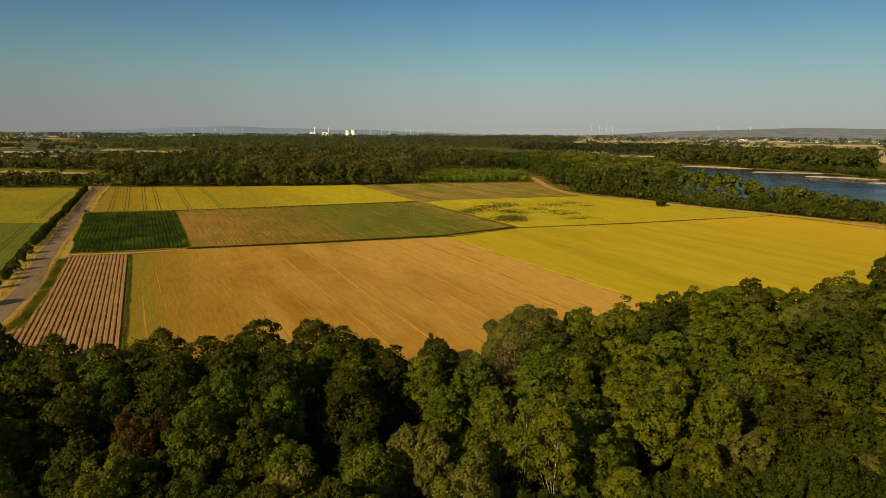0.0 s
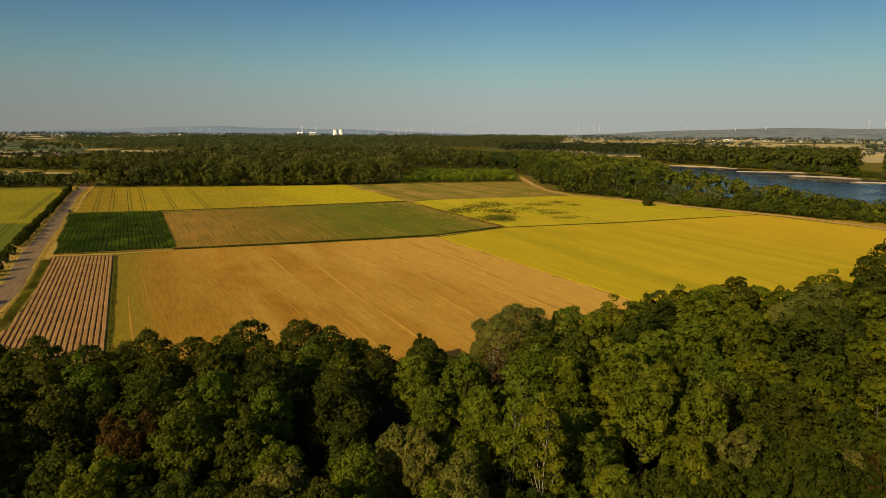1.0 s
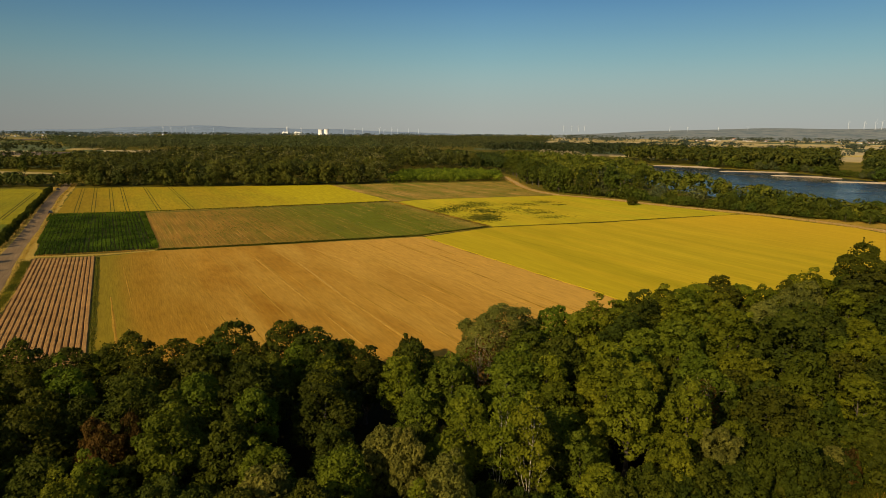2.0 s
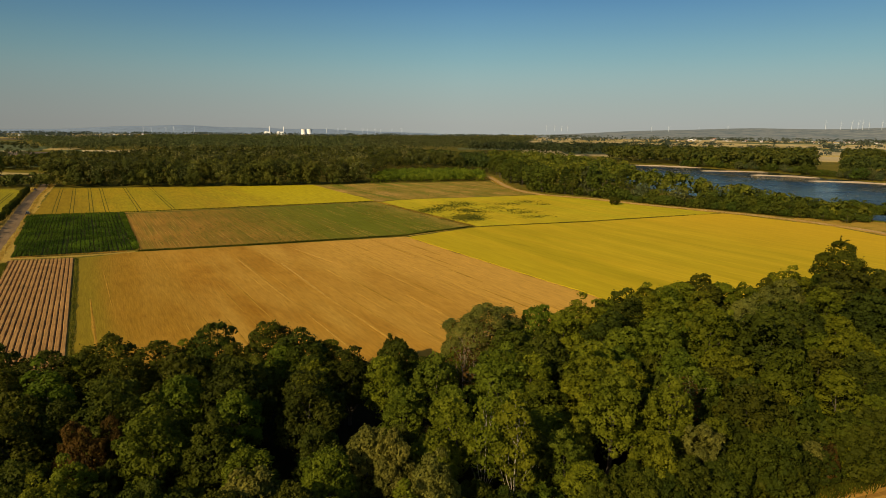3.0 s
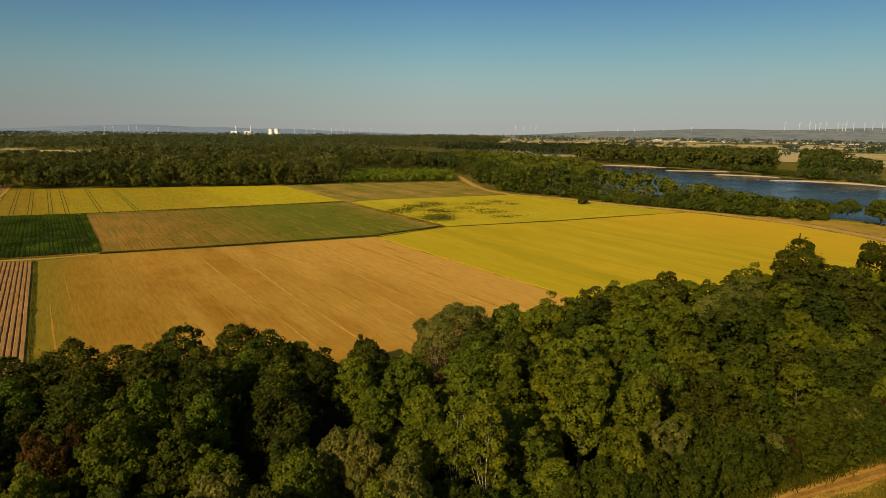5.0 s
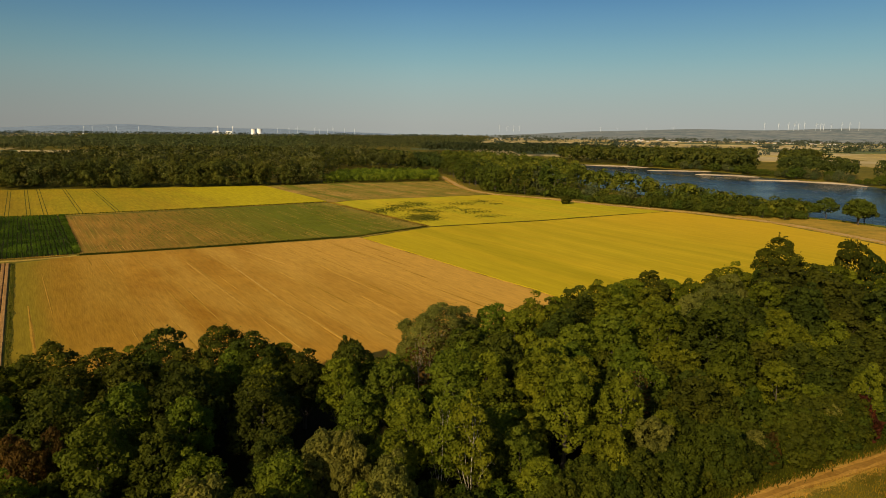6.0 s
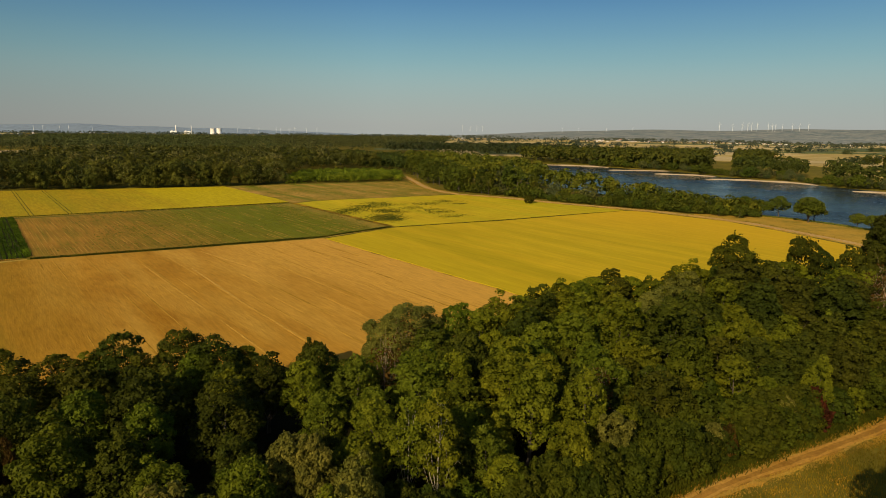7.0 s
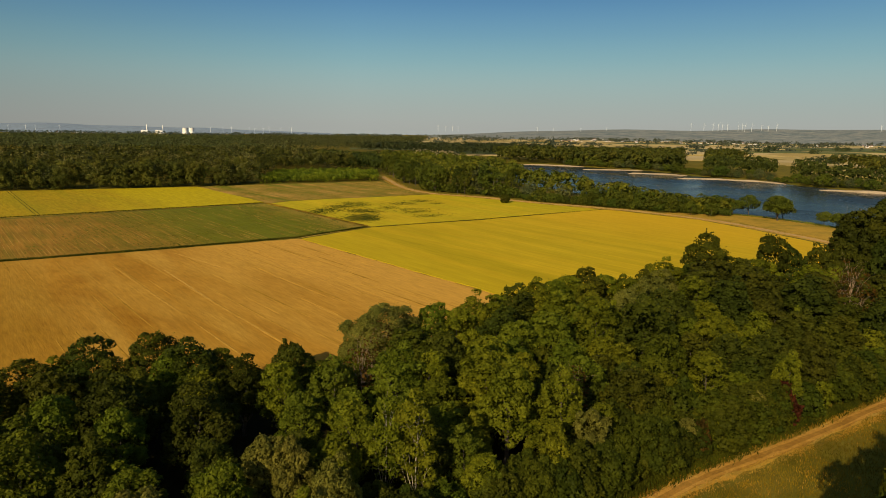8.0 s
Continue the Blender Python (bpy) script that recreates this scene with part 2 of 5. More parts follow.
LEAF = {
    "dark": leaf_material("dark_leaves", (0.037, 0.042, 0.0032), (0.06, 0.065, 0.005)),
    # dark leaves lowered further, standing in for deep shade at the eastern corner
    "deep": leaf_material("shade_deepened_leaves", (0.026, 0.031, 0.0024), (0.044, 0.048, 0.0038), 0.3),
    "mid": leaf_material("green_leaves", (0.073, 0.086, 0.0048), (0.122, 0.132, 0.007)),
    "shrub": leaf_material("shrub_leaves", (0.034, 0.042, 0.0028), (0.058, 0.066, 0.0046)),
    "lime": leaf_material("lime_leaves", (0.069, 0.078, 0.004), (0.116, 0.123, 0.0075)),
    "silver": leaf_material("silver_leaves", (0.085, 0.087, 0.011), (0.155, 0.15, 0.024), vary=0.35),
    "pale": leaf_material("pale_leaves", (0.078, 0.074, 0.009), (0.145, 0.132, 0.022), vary=0.35),
    "rust": leaf_material("rusty_leaves", (0.04, 0.022, 0.003), (0.085, 0.046, 0.007), vary=0.35),
    "crimson": leaf_material("crimson_leaves", (0.036, 0.011, 0.004), (0.07, 0.018, 0.006), vary=0.35),
    "far": leaf_material("far_leaves", (0.041, 0.047, 0.006), (0.067, 0.072, 0.011), 0.2, True),
    "bank": leaf_material("bank_leaves", (0.058, 0.069, 0.0068), (0.1, 0.11, 0.0112), 0.25, True),
    "farsilver": leaf_material("far_silver_leaves", (0.065, 0.07, 0.022), (0.115, 0.115, 0.038), 0.2, True),
    # leaves of the woods beyond: some aerial haze mixed into the colour
    "hazy": leaf_material("haze_tinted_leaves", (0.044, 0.054, 0.018), (0.066, 0.075, 0.028), 0.2, True),
    "young": leaf_material("young_leaves", (0.065, 0.1, 0.006), (0.12, 0.16, 0.012), 0.3, True),
    # farthest leaves, paler and bluer still: haze painted in
    "haze": leaf_material("distant_haze_leaves", (0.055, 0.07, 0.06), (0.08, 0.095, 0.075), 0.1, True),
    "maize": leaf_material("maize_leaves", (0.034, 0.062, 0.0035), (0.078, 0.122, 0.008), 0.3, True),
    "grass": leaf_material("green_grass", (0.085, 0.064, 0.004), (0.165, 0.118, 0.008), 0.3, True),
    "weed": leaf_material("weed_leaves", (0.065, 0.07, 0.006), (0.115, 0.115, 0.01), 0.2, True),
    "lodged": leaf_material("lodged_leaves", (0.036, 0.042, 0.005), (0.075, 0.078, 0.009), 0.2, True),
    "drygrass": leaf_material("dry_grass", (0.17, 0.105, 0.014), (0.3, 0.185, 0.034), 0.3, True),
}
M_WHITE = plain_material("white_paint", (0.74, 0.74, 0.72), (0.82, 0.82, 0.8), 0.05, 0.6, 0.05)
M_TURBINE = plain_material("turbine_paint", (0.5, 0.52, 0.52), (0.58, 0.6, 0.6), 0.05, 0.6, 0.02)
M_CONCRETE = plain_material("pale_concrete", (0.7, 0.66, 0.58), (0.8, 0.76, 0.7), 0.04, 0.8, 0.1)
M_ROOF = plain_material("roof_tiles", (0.25, 0.1, 0.06), (0.36, 0.17, 0.1), 0.5, 0.85, 0.2)
M_STONE = plain_material("pale_stone", (0.4, 0.34, 0.27), (0.55, 0.48, 0.4), 2.0, 0.9, 0.5)
M_GLASS = plain_material("dark_window_glass", (0.01, 0.012, 0.014), (0.02, 0.022, 0.024), 1.0, 0.08, 0.0)
M_TYRE = plain_material("tyre_rubber", (0.015, 0.015, 0.015), (0.025, 0.025, 0.025), 5.0, 0.9, 0.2)
M_DARKCAR = plain_material("dark_car_paint", (0.02, 0.02, 0.025), (0.04, 0.04, 0.045), 2.0, 0.3, 0.02)

from mathutils.geometry import tessellate_polygon


# ------------------------------------------------------------------ mesh helpers
def mesh_object(name, verts, faces, material, parent=None, smooth=False, label=""):
    me = bpy.data.meshes.new(name)
    me.from_pydata([tuple(v) for v in verts] if not isinstance(verts, np.ndarray) else verts.tolist(), [],
                   faces.tolist() if isinstance(faces, np.ndarray) else faces)
    me.materials.append(material)
    if smooth:
        me.polygons.foreach_set("use_smooth", [True] * len(me.polygons))
    me.update()
    ob = new(name, me)
    if parent:
        ob.parent = parent
    if label:
        tagged(ob, label)
    return ob


def part(name, bm, material, parent, label=""):
    me = bpy.data.meshes.new(name)
    bm.to_mesh(me)
    bm.free()
    me.materials.append(material)
    ob = new(name, me)
    ob.parent = parent
    return tagged(ob, label)


def leaf_quads(rng, centres, normals, sizes, slim=0.55):
    """Pointed four-cornered leaf sprays at the centres, facing about along the normals."""
    n = len(centres)
    nr = normals / np.maximum(np.linalg.norm(normals, axis=1, keepdims=True), 1e-6)
    a = np.cross(nr, rng.normal(size=(n, 3)))
    a /= np.maximum(np.linalg.norm(a, axis=1, keepdims=True), 1e-6)
    b = np.cross(nr, a)
    s = sizes[:, None]
    v = np.empty((n, 4, 3))
    v[:, 0] = centres + a * s
    v[:, 1] = centres + b * s * slim + nr * s * 0.15
    v[:, 2] = centres - a * s
    v[:, 3] = centres - b * s * slim + nr * s * 0.15
    return v.reshape(-1, 3), np.arange(4 * n).reshape(-1, 4)


def leaf_tris(rng, centres, normals, sizes):
    """Small three-cornered leaf sprays, for crowns seen close."""
    n = len(centres)
    nr = normals / np.maximum(np.linalg.norm(normals, axis=1, keepdims=True), 1e-6)
    a = np.cross(nr, rng.normal(size=(n, 3)))
    a /= np.maximum(np.linalg.norm(a, axis=1, keepdims=True), 1e-6)
    b = np.cross(nr, a)
    s = sizes[:, None]
    v = np.empty((n, 3, 3))
    v[:, 0] = centres + a * s
    v[:, 1] = centres - a * s * 0.5 + b * s * 0.8
    v[:, 2] = centres - a * s * 0.5 - b * s * 0.8
    return v.reshape(-1, 3), np.arange(3 * n).reshape(-1, 3)


def tube(path, radii, sides=6):
    path = [Vector(p) for p in path]
    verts, faces = [], []
    for i, (p, r) in enumerate(zip(path, radii)):
        d = (path[min(i + 1, len(path) - 1)] - path[max(i - 1, 0)]).normalized()
        a = d.orthogonal().normalized()
        b = d.cross(a)
        verts += [p + (a * math.cos(k * math.tau / sides) + b * math.sin(k * math.tau / sides)) * r for k in range(sides)]
    for i in range(len(path) - 1):
        for k in range(sides):
            k2 = (k + 1) % sides
            faces.append((i * sides + k, i * sides + k2, (i + 1) * sides + k2, (i + 1) * sides + k))
    faces.append(tuple(range((len(path) - 1) * sides, len(path) * sides)))
    return verts, faces


def joined(pieces):
    verts, faces = [], []
    for v, f in pieces:
        o = len(verts)
        verts += [tuple(p) for p in v]
        faces += [tuple(i + o for i in q) for q in f]
    return verts, faces


def inside(poly, x, y):
    """Which of the points x, y lie in the polygon (arrays)."""
    res = np.zeros(len(x), bool)
    n = len(poly)
    for i in range(n):
        (x1, y1), (x2, y2) = poly[i], poly[(i + 1) % n]
        cross = ((y1 > y) != (y2 > y)) & (x < (x2 - x1) * (y - y1) / ((y2 - y1) or 1e-9) + x1)
        res ^= cross
    return res


def ragged(poly, step=3.0, jitter=0.25, seed=1):
    rng = np.random.default_rng(seed)
    out = []
    for i in range(len(poly)):
        a, b = np.array(poly[i], float), np.array(poly[(i + 1) % len(poly)], float)
        k = max(1, int(np.linalg.norm(b - a) / step))
        for j in range(k):
            out.append(tuple(a + (b - a) * j / k + (rng.normal(size=2) * jitter if j else 0)))
    return out


def slab(name, poly, low, high, material, label, category, jitter=0.25, step=3.0, kind="structure", seed=1):
    """A sheet of crop, soil or paving with a top, an uneven edge and sides."""
    pts = ragged(poly, step, jitter, seed)
    n = len(pts)
    area = sum(pts[i][0] * pts[(i + 1) % n][1] - pts[(i + 1) % n][0] * pts[i][1] for i in range(n))
    if area < 0:
        pts = pts[::-1]
    verts = [(x, y, high) for x, y in pts] + [(x, y, low) for x, y in pts]
    faces = []
    for tri in tessellate_polygon([[Vector((x, y, 0)) for x, y in pts]]):
        (x1, y1), (x2, y2), (x3, y3) = (pts[i] for i in tri)
        faces.append(tuple(tri) if (x2 - x1) * (y3 - y1) - (x3 - x1) * (y2 - y1) > 0 else tuple(tri[::-1]))
    faces += [(i + n, (i + 1) % n + n, (i + 1) % n, i) for i in range(n)]
    return tagged(mesh_object(name, verts, faces, material), label, category, kind=kind)


def strip(name, path, width, low, high, material, label, category, jitter=0.15, kind="structure", seed=2):
    """A road, track or bank of some width along a path."""
    rng = np.random.default_rng(seed)
    p = [Vector((*q, 0)) for q in path]
    verts, faces = [], []
    for i, q in enumerate(p):
        d = (p[min(i + 1, len(p) - 1)] - p[max(i - 1, 0)]).normalized()
        side = Vector((d.y, -d.x, 0))
        a, b = q - side * (width / 2 + rng.normal(0, jitter)), q + side * (width / 2 + rng.normal(0, jitter))
        verts += [(a.x, a.y, low), (a.x, a.y, high), (q.x, q.y, high + 0.004), (b.x, b.y, high), (b.x, b.y, low)]
    for i in range(len(p) - 1):
        for j in range(4):
            o = i * 5 + j
            faces.append((o, o + 1, o + 6, o + 5))
    return tagged(mesh_object(name, verts, faces, material), label, category, kind=kind)


def smooth_path(path, step=4.0):
    """Catmull-Rom through the points."""
    p = [np.array(q, float) for q in path]
    out = []
    for i in range(len(p) - 1):
        a, b, c, d = p[max(i - 1, 0)], p[i], p[i + 1], p[min(i + 2, len(p) - 1)]
        k = max(2, int(np.linalg.norm(c - b) / step))
        for j in range(k):
            t = j / k
            out.append(tuple(0.5 * (2 * b + (c - a) * t + (2 * a - 5 * b + 4 * c - d) * t * t + (3 * b - a - 3 * c + d) * t ** 3)))
    out.append(tuple(p[-1]))
    return out


def row_lines(poly, spacing, direction=(-0.435, 0.9004), offset=0.0):
    """Segments along the direction, across the polygon, at the spacing."""
    u = np.array(direction) / np.linalg.norm(direction)
    v = np.array((u[1], -u[0]))
    q = np.array(poly, float)
    s, r = q @ v, q @ u
    out = []
    x = s.min() + offset
    while x < s.max():
        hits = []
        for i in range(len(q)):
            a, b = s[i], s[(i + 1) % len(q)]
            if (a > x) != (b > x):
                hits.append(r[i] + (r[(i + 1) % len(q)] - r[i]) * (x - a) / (b - a))
        hits.sort()
        for a, b in zip(hits[::2], hits[1::2]):
            out.append((tuple(v * x + u * a), tuple(v * x + u * b)))
        x += spacing
    return out


def tufts(name, xs, ys, base, height, material, label, category, rng, size=None, spread=0.35, parent=None):
    """Grass, weeds or stalks: upright pointed sprays, all in one mesh of stuff."""
    n = len(xs)
    h = height * rng.uniform(0.6, 1.3, n)
    ang = rng.uniform(0, math.tau, n)
    lean = rng.normal(0, 0.25, (n, 2)) * h[:, None]
    w = (size or height * 0.5) * rng.uniform(0.6, 1.3, n)
    v = np.empty((n, 4, 3))
    cx, sy = np.cos(ang) * w, np.sin(ang) * w
    v[:, 0] = np.stack([xs - cx * 0.4, ys - sy * 0.4, np.full(n, base)], 1)
    v[:, 1] = np.stack([xs + cx * 0.4, ys + sy * 0.4, np.full(n, base)], 1)
    v[:, 2] = np.stack([xs + cx * 0.7 + lean[:, 0], ys + sy * 0.7 + lean[:, 1], base + h * 0.8], 1)
    v[:, 3] = np.stack([xs - cx * 0.3 + lean[:, 0], ys - sy * 0.3 + lean[:, 1], base + h], 1)
    ob = mesh_object(name, v.reshape(-1, 3), np.arange(4 * n).reshape(-1, 4), material, parent)
    return tagged(ob, label, category, kind="stuff")


def scatter_path(path, width, count, rng):
    p = np.array(path, float)
    seg = np.linalg.norm(np.diff(p, axis=0), axis=1)
    cum = np.concatenate([[0], np.cumsum(seg)])
    d = rng.uniform(0, cum[-1], count)
    x, y = np.interp(d, cum, p[:, 0]), np.interp(d, cum, p[:, 1])
    return x + rng.normal(0, width / 3, count), y + rng.normal(0, width / 3, count)


# ------------------------------------------------------------------ ground, river, hills
NEAR_BANK_Y = [-2000, 60, 180, 250, 280, 314, 400, 500, 620, 760, 900, 1010, 1090, 1150, 6000]
NEAR_BANK_X = [700, 305, 277, 263, 259, 240, 215, 200, 190, 165, 110, 40, -60, -400, -9000]
FAR_BANK_Y = [-2000, 150, 330, 404, 450, 500, 550, 605, 645, 690, 765, 824, 868, 910, 1040, 1110, 1180, 1260, 6000]
FAR_BANK_X = [960, 580, 500, 470, 460, 454, 446, 430, 432, 424, 384, 340, 304, 264, 160, 130, 60, -300, -9000]


def in_river(x, y):
    """How deep inside the river's banks, in metres across (negative on land)."""
    near, far = np.interp(y, NEAR_BANK_Y, NEAR_BANK_X), np.interp(y, FAR_BANK_Y, FAR_BANK_X)
    return np.where(np.asarray(y) > 1190, -100.0, np.minimum(x - near, far - x))


def build_ground():
    def axis(lo, hi, dense_lo, dense_hi, step):
        inner = np.arange(dense_lo, dense_hi + 1, step)
        out_hi = dense_hi + np.cumsum(np.geomspace(step, 900, 22))
        out_lo = dense_lo - np.cumsum(np.geomspace(step, 900, 22))
        return np.concatenate([out_lo[::-1], inner, out_hi])
    xs, ys = axis(-6000, 6000, -120, 620, 7), axis(-6000, 6000, 20, 1300, 9)
    gx, gy = np.meshgrid(xs, ys)
    d = in_river(gx, gy)
    z = -3.5 * np.clip(d / 14 + 0.25, 0, 1)
    verts = np.stack([gx.ravel(), gy.ravel(), z.ravel()], 1)
    nx, ny = len(xs), len(ys)
    i = np.arange((ny - 1) * (nx - 1))
    r, c = i // (nx - 1), i % (nx - 1)
    a = r * nx + c
    faces = np.stack([a, a + 1, a + nx + 1, a + nx], 1)
    tagged(mesh_object("ground", verts, faces, M_GROUND, smooth=True), "flat dry meadow ground reaching to the horizon", "ground", kind="structure")


build_ground()
mesh = mesh_object("water", [(-700, -800, -1.1), (1100, -800, -1.1), (1100, 1500, -1.1), (-700, 1500, -1.1)], [(0, 1, 2, 3)], M_WATER)
tagged(mesh, "wide calm dark blue river with light ripples", "river", kind="structure")


def hill(name, az0, az1, near, far, crest, label, seed, colours):
    """A long low range far off, as a gently swelling ridge between two bearings."""
    rng = np.random.default_rng(seed)
    na, nd = 90, 14
    verts, faces = [], []
    ph = rng.uniform(0, 6, 5)
    for i in range(na + 1):
        f = i / na
        az = radians(az0 + (az1 - az0) * f)
        env = math.sin(math.pi * min(1, max(0, f))) ** 0.5
        h = crest * env * (0.72 + 0.16 * math.sin(7 * f + ph[0]) + 0.09 * math.sin(17 * f + ph[1]) + 0.04 * math.sin(41 * f + ph[2]))
        for j in range(nd + 1):
            g = j / nd
            d = near + (far - near) * g
            z = -2 + h * (3 * g * g - 2 * g ** 3) + 2.0 * env * math.sin(9 * g + 13 * f + ph[3]) * g
            verts.append((d * math.sin(az), d * math.cos(az), z))
    for i in range(na):
        for j in range(nd):
            a = i * (nd + 1) + j
            faces.append((a, a + nd + 1, a + nd + 2, a + 1))
    m = ground_material(name + "_hazed_land", *colours, 0.012, 0.03, 1.5, 0.1, 0.05, streak=0.45, lo=0.42, hi=0.6)
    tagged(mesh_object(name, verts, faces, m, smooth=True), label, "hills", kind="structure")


# hill colours carry the haze of distance, bluest on the western range
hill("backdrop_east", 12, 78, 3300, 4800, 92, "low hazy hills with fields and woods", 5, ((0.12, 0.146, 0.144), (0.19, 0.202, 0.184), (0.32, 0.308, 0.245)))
hill("backdrop_west", -34, 4, 4300, 4900, 60, "distant low mountains tinted faint blue for haze", 9, ((0.185, 0.235, 0.285), (0.2, 0.25, 0.3), (0.21, 0.255, 0.29)))

# ------------------------------------------------------------------ fields
P_A = [(-186.8, 328), (-148.8, 339), (-102, 356), (-17, 392), (-69.1, 499), (-168.3, 481), (-250.2, 467)]
P_B = [(-189, 326), (-148.2, 335.7), (-98.6, 233.4), (-135.2, 220.8)]
P_C = [(-144.3, 331.2), (-97, 233), (-50.6, 246.5), (1.4, 265.4), (33, 286.5), (-16, 385)]
P_D = [(-132.4, 214.5), (-112.7, 218.1), (-69.7, 128.5), (-63.3, 115.3), (-67, 102), (-85.4, 109.2), (-95.9, 123.7), (-95.4, 128), (-95.2, 137.1), (-99.9, 146.8), (-105.5, 159.6), (-114, 177.9)]
P_E = [(-110.8, 218.1), (-96.3, 229), (-50.2, 242.5), (1.7, 260.0), (52.6, 163.3), (63, 140), (20, 112), (-60, 112)]
P_F = [(-14.5, 384), (-1.6, 396), (18, 404.5), (43.1, 411), (72.4, 421), (97, 428), (122, 402), (145, 371), (176, 334), (158, 326.3), (129.6, 317.7), (93.2, 304), (61.8, 295), (36, 288)]
P_G = [(3, 258.5), (36, 285), (61.8, 292.2), (93.2, 300.8), (129.6, 314.5), (159.5, 325.2), (178, 331.5), (184, 325), (208, 284), (213.5, 247), (216, 200), (190, 150), (64, 140), (53, 163)]
P_H = [(-69.1, 500), (-28, 516), (74, 540), (80, 505), (83, 465), (93, 432), (72.4, 423.2), (43.1, 413.2), (18, 406.7), (-2.4, 398.4), (-15.5, 387)]
P_I = [(-450, 440), (-274, 461), (-257, 443), (-217, 357), (-188, 292), (-400, 297)]
P_J = [(-400, 296), (-188.4, 291), (-158, 229), (-134, 180), (-112, 130), (-300, 120)]

slab("wheat_field", P_A, 0, 0.4, M_WHEAT_N, "yellow-green wheat field with paired wheel tracks", "field", seed=3)
slab("maize_soil", P_B, 0, 0.05, M_MAIZE_SOIL, "dark bare soil under the maize rows", "soil", seed=4)
slab("weedy_stubble_field", P_C, 0, 0.15, M_MIXED, "brown stubble field greened over with weeds", "field", seed=5)
slab("ridged_field", P_D, 0, 0.06, M_FURROW, "furrows between bare earth ridges, their shade put into the colour", "field", seed=6)
slab("stubble_field", P_E, 0, 0.12, M_STUBBLE, "golden cut stubble field with straw lines", "field", seed=7)
slab("wheat_field", P_F, 0, 0.2, M_WHEAT_F, "bright yellow ripe wheat field with dark lodged spots", "field", seed=8)
slab("wheat_field", P_G, 0, 0.2, M_WHEAT, "large bright yellow ripe wheat field", "field", seed=9)
slab("far_stubble_field", P_H, 0, 0.15, M_FARSTUB, "brown and green striped stubble field", "field", seed=10)
slab("wheat_field", P_I, 0, 0.38, M_WHEAT_W, "yellowish green wheat field beside the road", "field", seed=11)
slab("wheat_field", [(-372, 578), (-304, 584), (-318, 606), (-386, 598)], 0, 0.3, M_WHEAT_N, "pale yellow strip of wheat between belts of trees", "field", seed=14)
slab("barley_field", P_J, 0, 0.32, M_BARLEY_W, "dull green young cereal field beside the road", "field", seed=12)
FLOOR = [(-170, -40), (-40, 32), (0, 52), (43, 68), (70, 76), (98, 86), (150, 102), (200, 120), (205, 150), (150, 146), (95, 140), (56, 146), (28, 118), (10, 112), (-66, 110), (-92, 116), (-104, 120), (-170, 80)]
slab("forest_floor", FLOOR, 0, 0.03, M_FLOOR, "woodland soil with the shade under the trees put into its colour", "soil", 0.6, 4, seed=13)

# earth ridges, each a piece of its field
ridged = bpy.data.objects["ridged_field"]
for k, (a, b) in enumerate(row_lines(P_D, 1.17, (-0.4327, 0.9015), 0.6)):
    a, b = Vector((*a, 0)), Vector((*b, 0))
    L = (b - a).length
    if L < 4:
        continue
    d = (b - a).normalized()
    s = Vector((d.y, -d.x, 0))
    n = max(6, int(L / 4))
    rng = np.random.default_rng(100 + k)
    verts, faces = [], []
    for i in range(n + 1):
        c = a + d * (L * i / n) + s * float(rng.normal(0, 0.025))
        hz, wd = 0.3 + float(rng.normal(0, 0.02)), 0.5 + float(rng.normal(0, 0.025))
        verts += [c - s * wd + Vector((0, 0, 0.04)), c - s * 0.34 + Vector((0, 0, hz)), c + s * 0.34 + Vector((0, 0, hz)), c + s * wd + Vector((0, 0, 0.04))]
    for i in range(n):
        for j in range(3):
            o = i * 4 + j
            faces.append((o, o + 4, o + 5, o + 1))
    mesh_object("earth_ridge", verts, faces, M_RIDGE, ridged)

# ------------------------------------------------------------------ roads and tracks
ROAD = smooth_path([(-96, 108), (-105.2, 136.4), (-114.2, 162.2), (-121.3, 178), (-142.5, 219.2), (-173.2, 284.5), (-230.2, 402), (-259, 467), (-278, 508)], 5)
strip("verge", ROAD, 14.5, 0, 0.025, M_DRY, "dry straw-coloured grass verge along the road", "verge", 0.5, seed=21)
strip("road", ROAD, 5.7, 0, 0.06, M_ASPHALT, "worn grey-brown narrow asphalt country road", "road", 0.12, seed=22)
TRACK_N = smooth_path([(83, 612), (84.5, 560), (84, 510), (86.5, 470), (98, 434), (126, 407), (150, 374), (190, 329.5), (214, 285), (220, 247), (222, 200), (215, 160)], 5)
strip("verge", TRACK_N, 9, 0, 0.03, M_DRY, "dry grass along the field track", "verge", 0.5, seed=23)
strip("dirt_track", TRACK_N, 3.8, 0, 0.07, M_PALETRACK, "pale brown dirt track along the fields", "track", 0.25, seed=24)
slab("bank_meadow", [(224, 170), (226, 247), (218, 287), (205, 312), (220, 322), (236, 311), (251, 292), (260, 262), (262, 225), (268, 180)], 0, 0.045, M_BANKGRASS,
     "dry grassy river bank meadow", "meadow", 0.8, 5, seed=27)
TRACK_S = smooth_path([(-60, 22), (0, 46), (43.4, 62.2), (53.3, 65.7), (71.1, 70.6), (86.2, 75.2), (96.6, 78.5), (130, 88.5), (180, 104)], 2.5)
strip("verge", TRACK_S, 3.0, 0, 0.036, M_DRY, "dry grass beside the woodland track", "verge", 0.4, seed=25)
strip("dirt_track", TRACK_S, 2.1, 0, 0.075, M_TRACK, "orange-brown rutted dirt track beside the wood", "track", 0.2, seed=26)

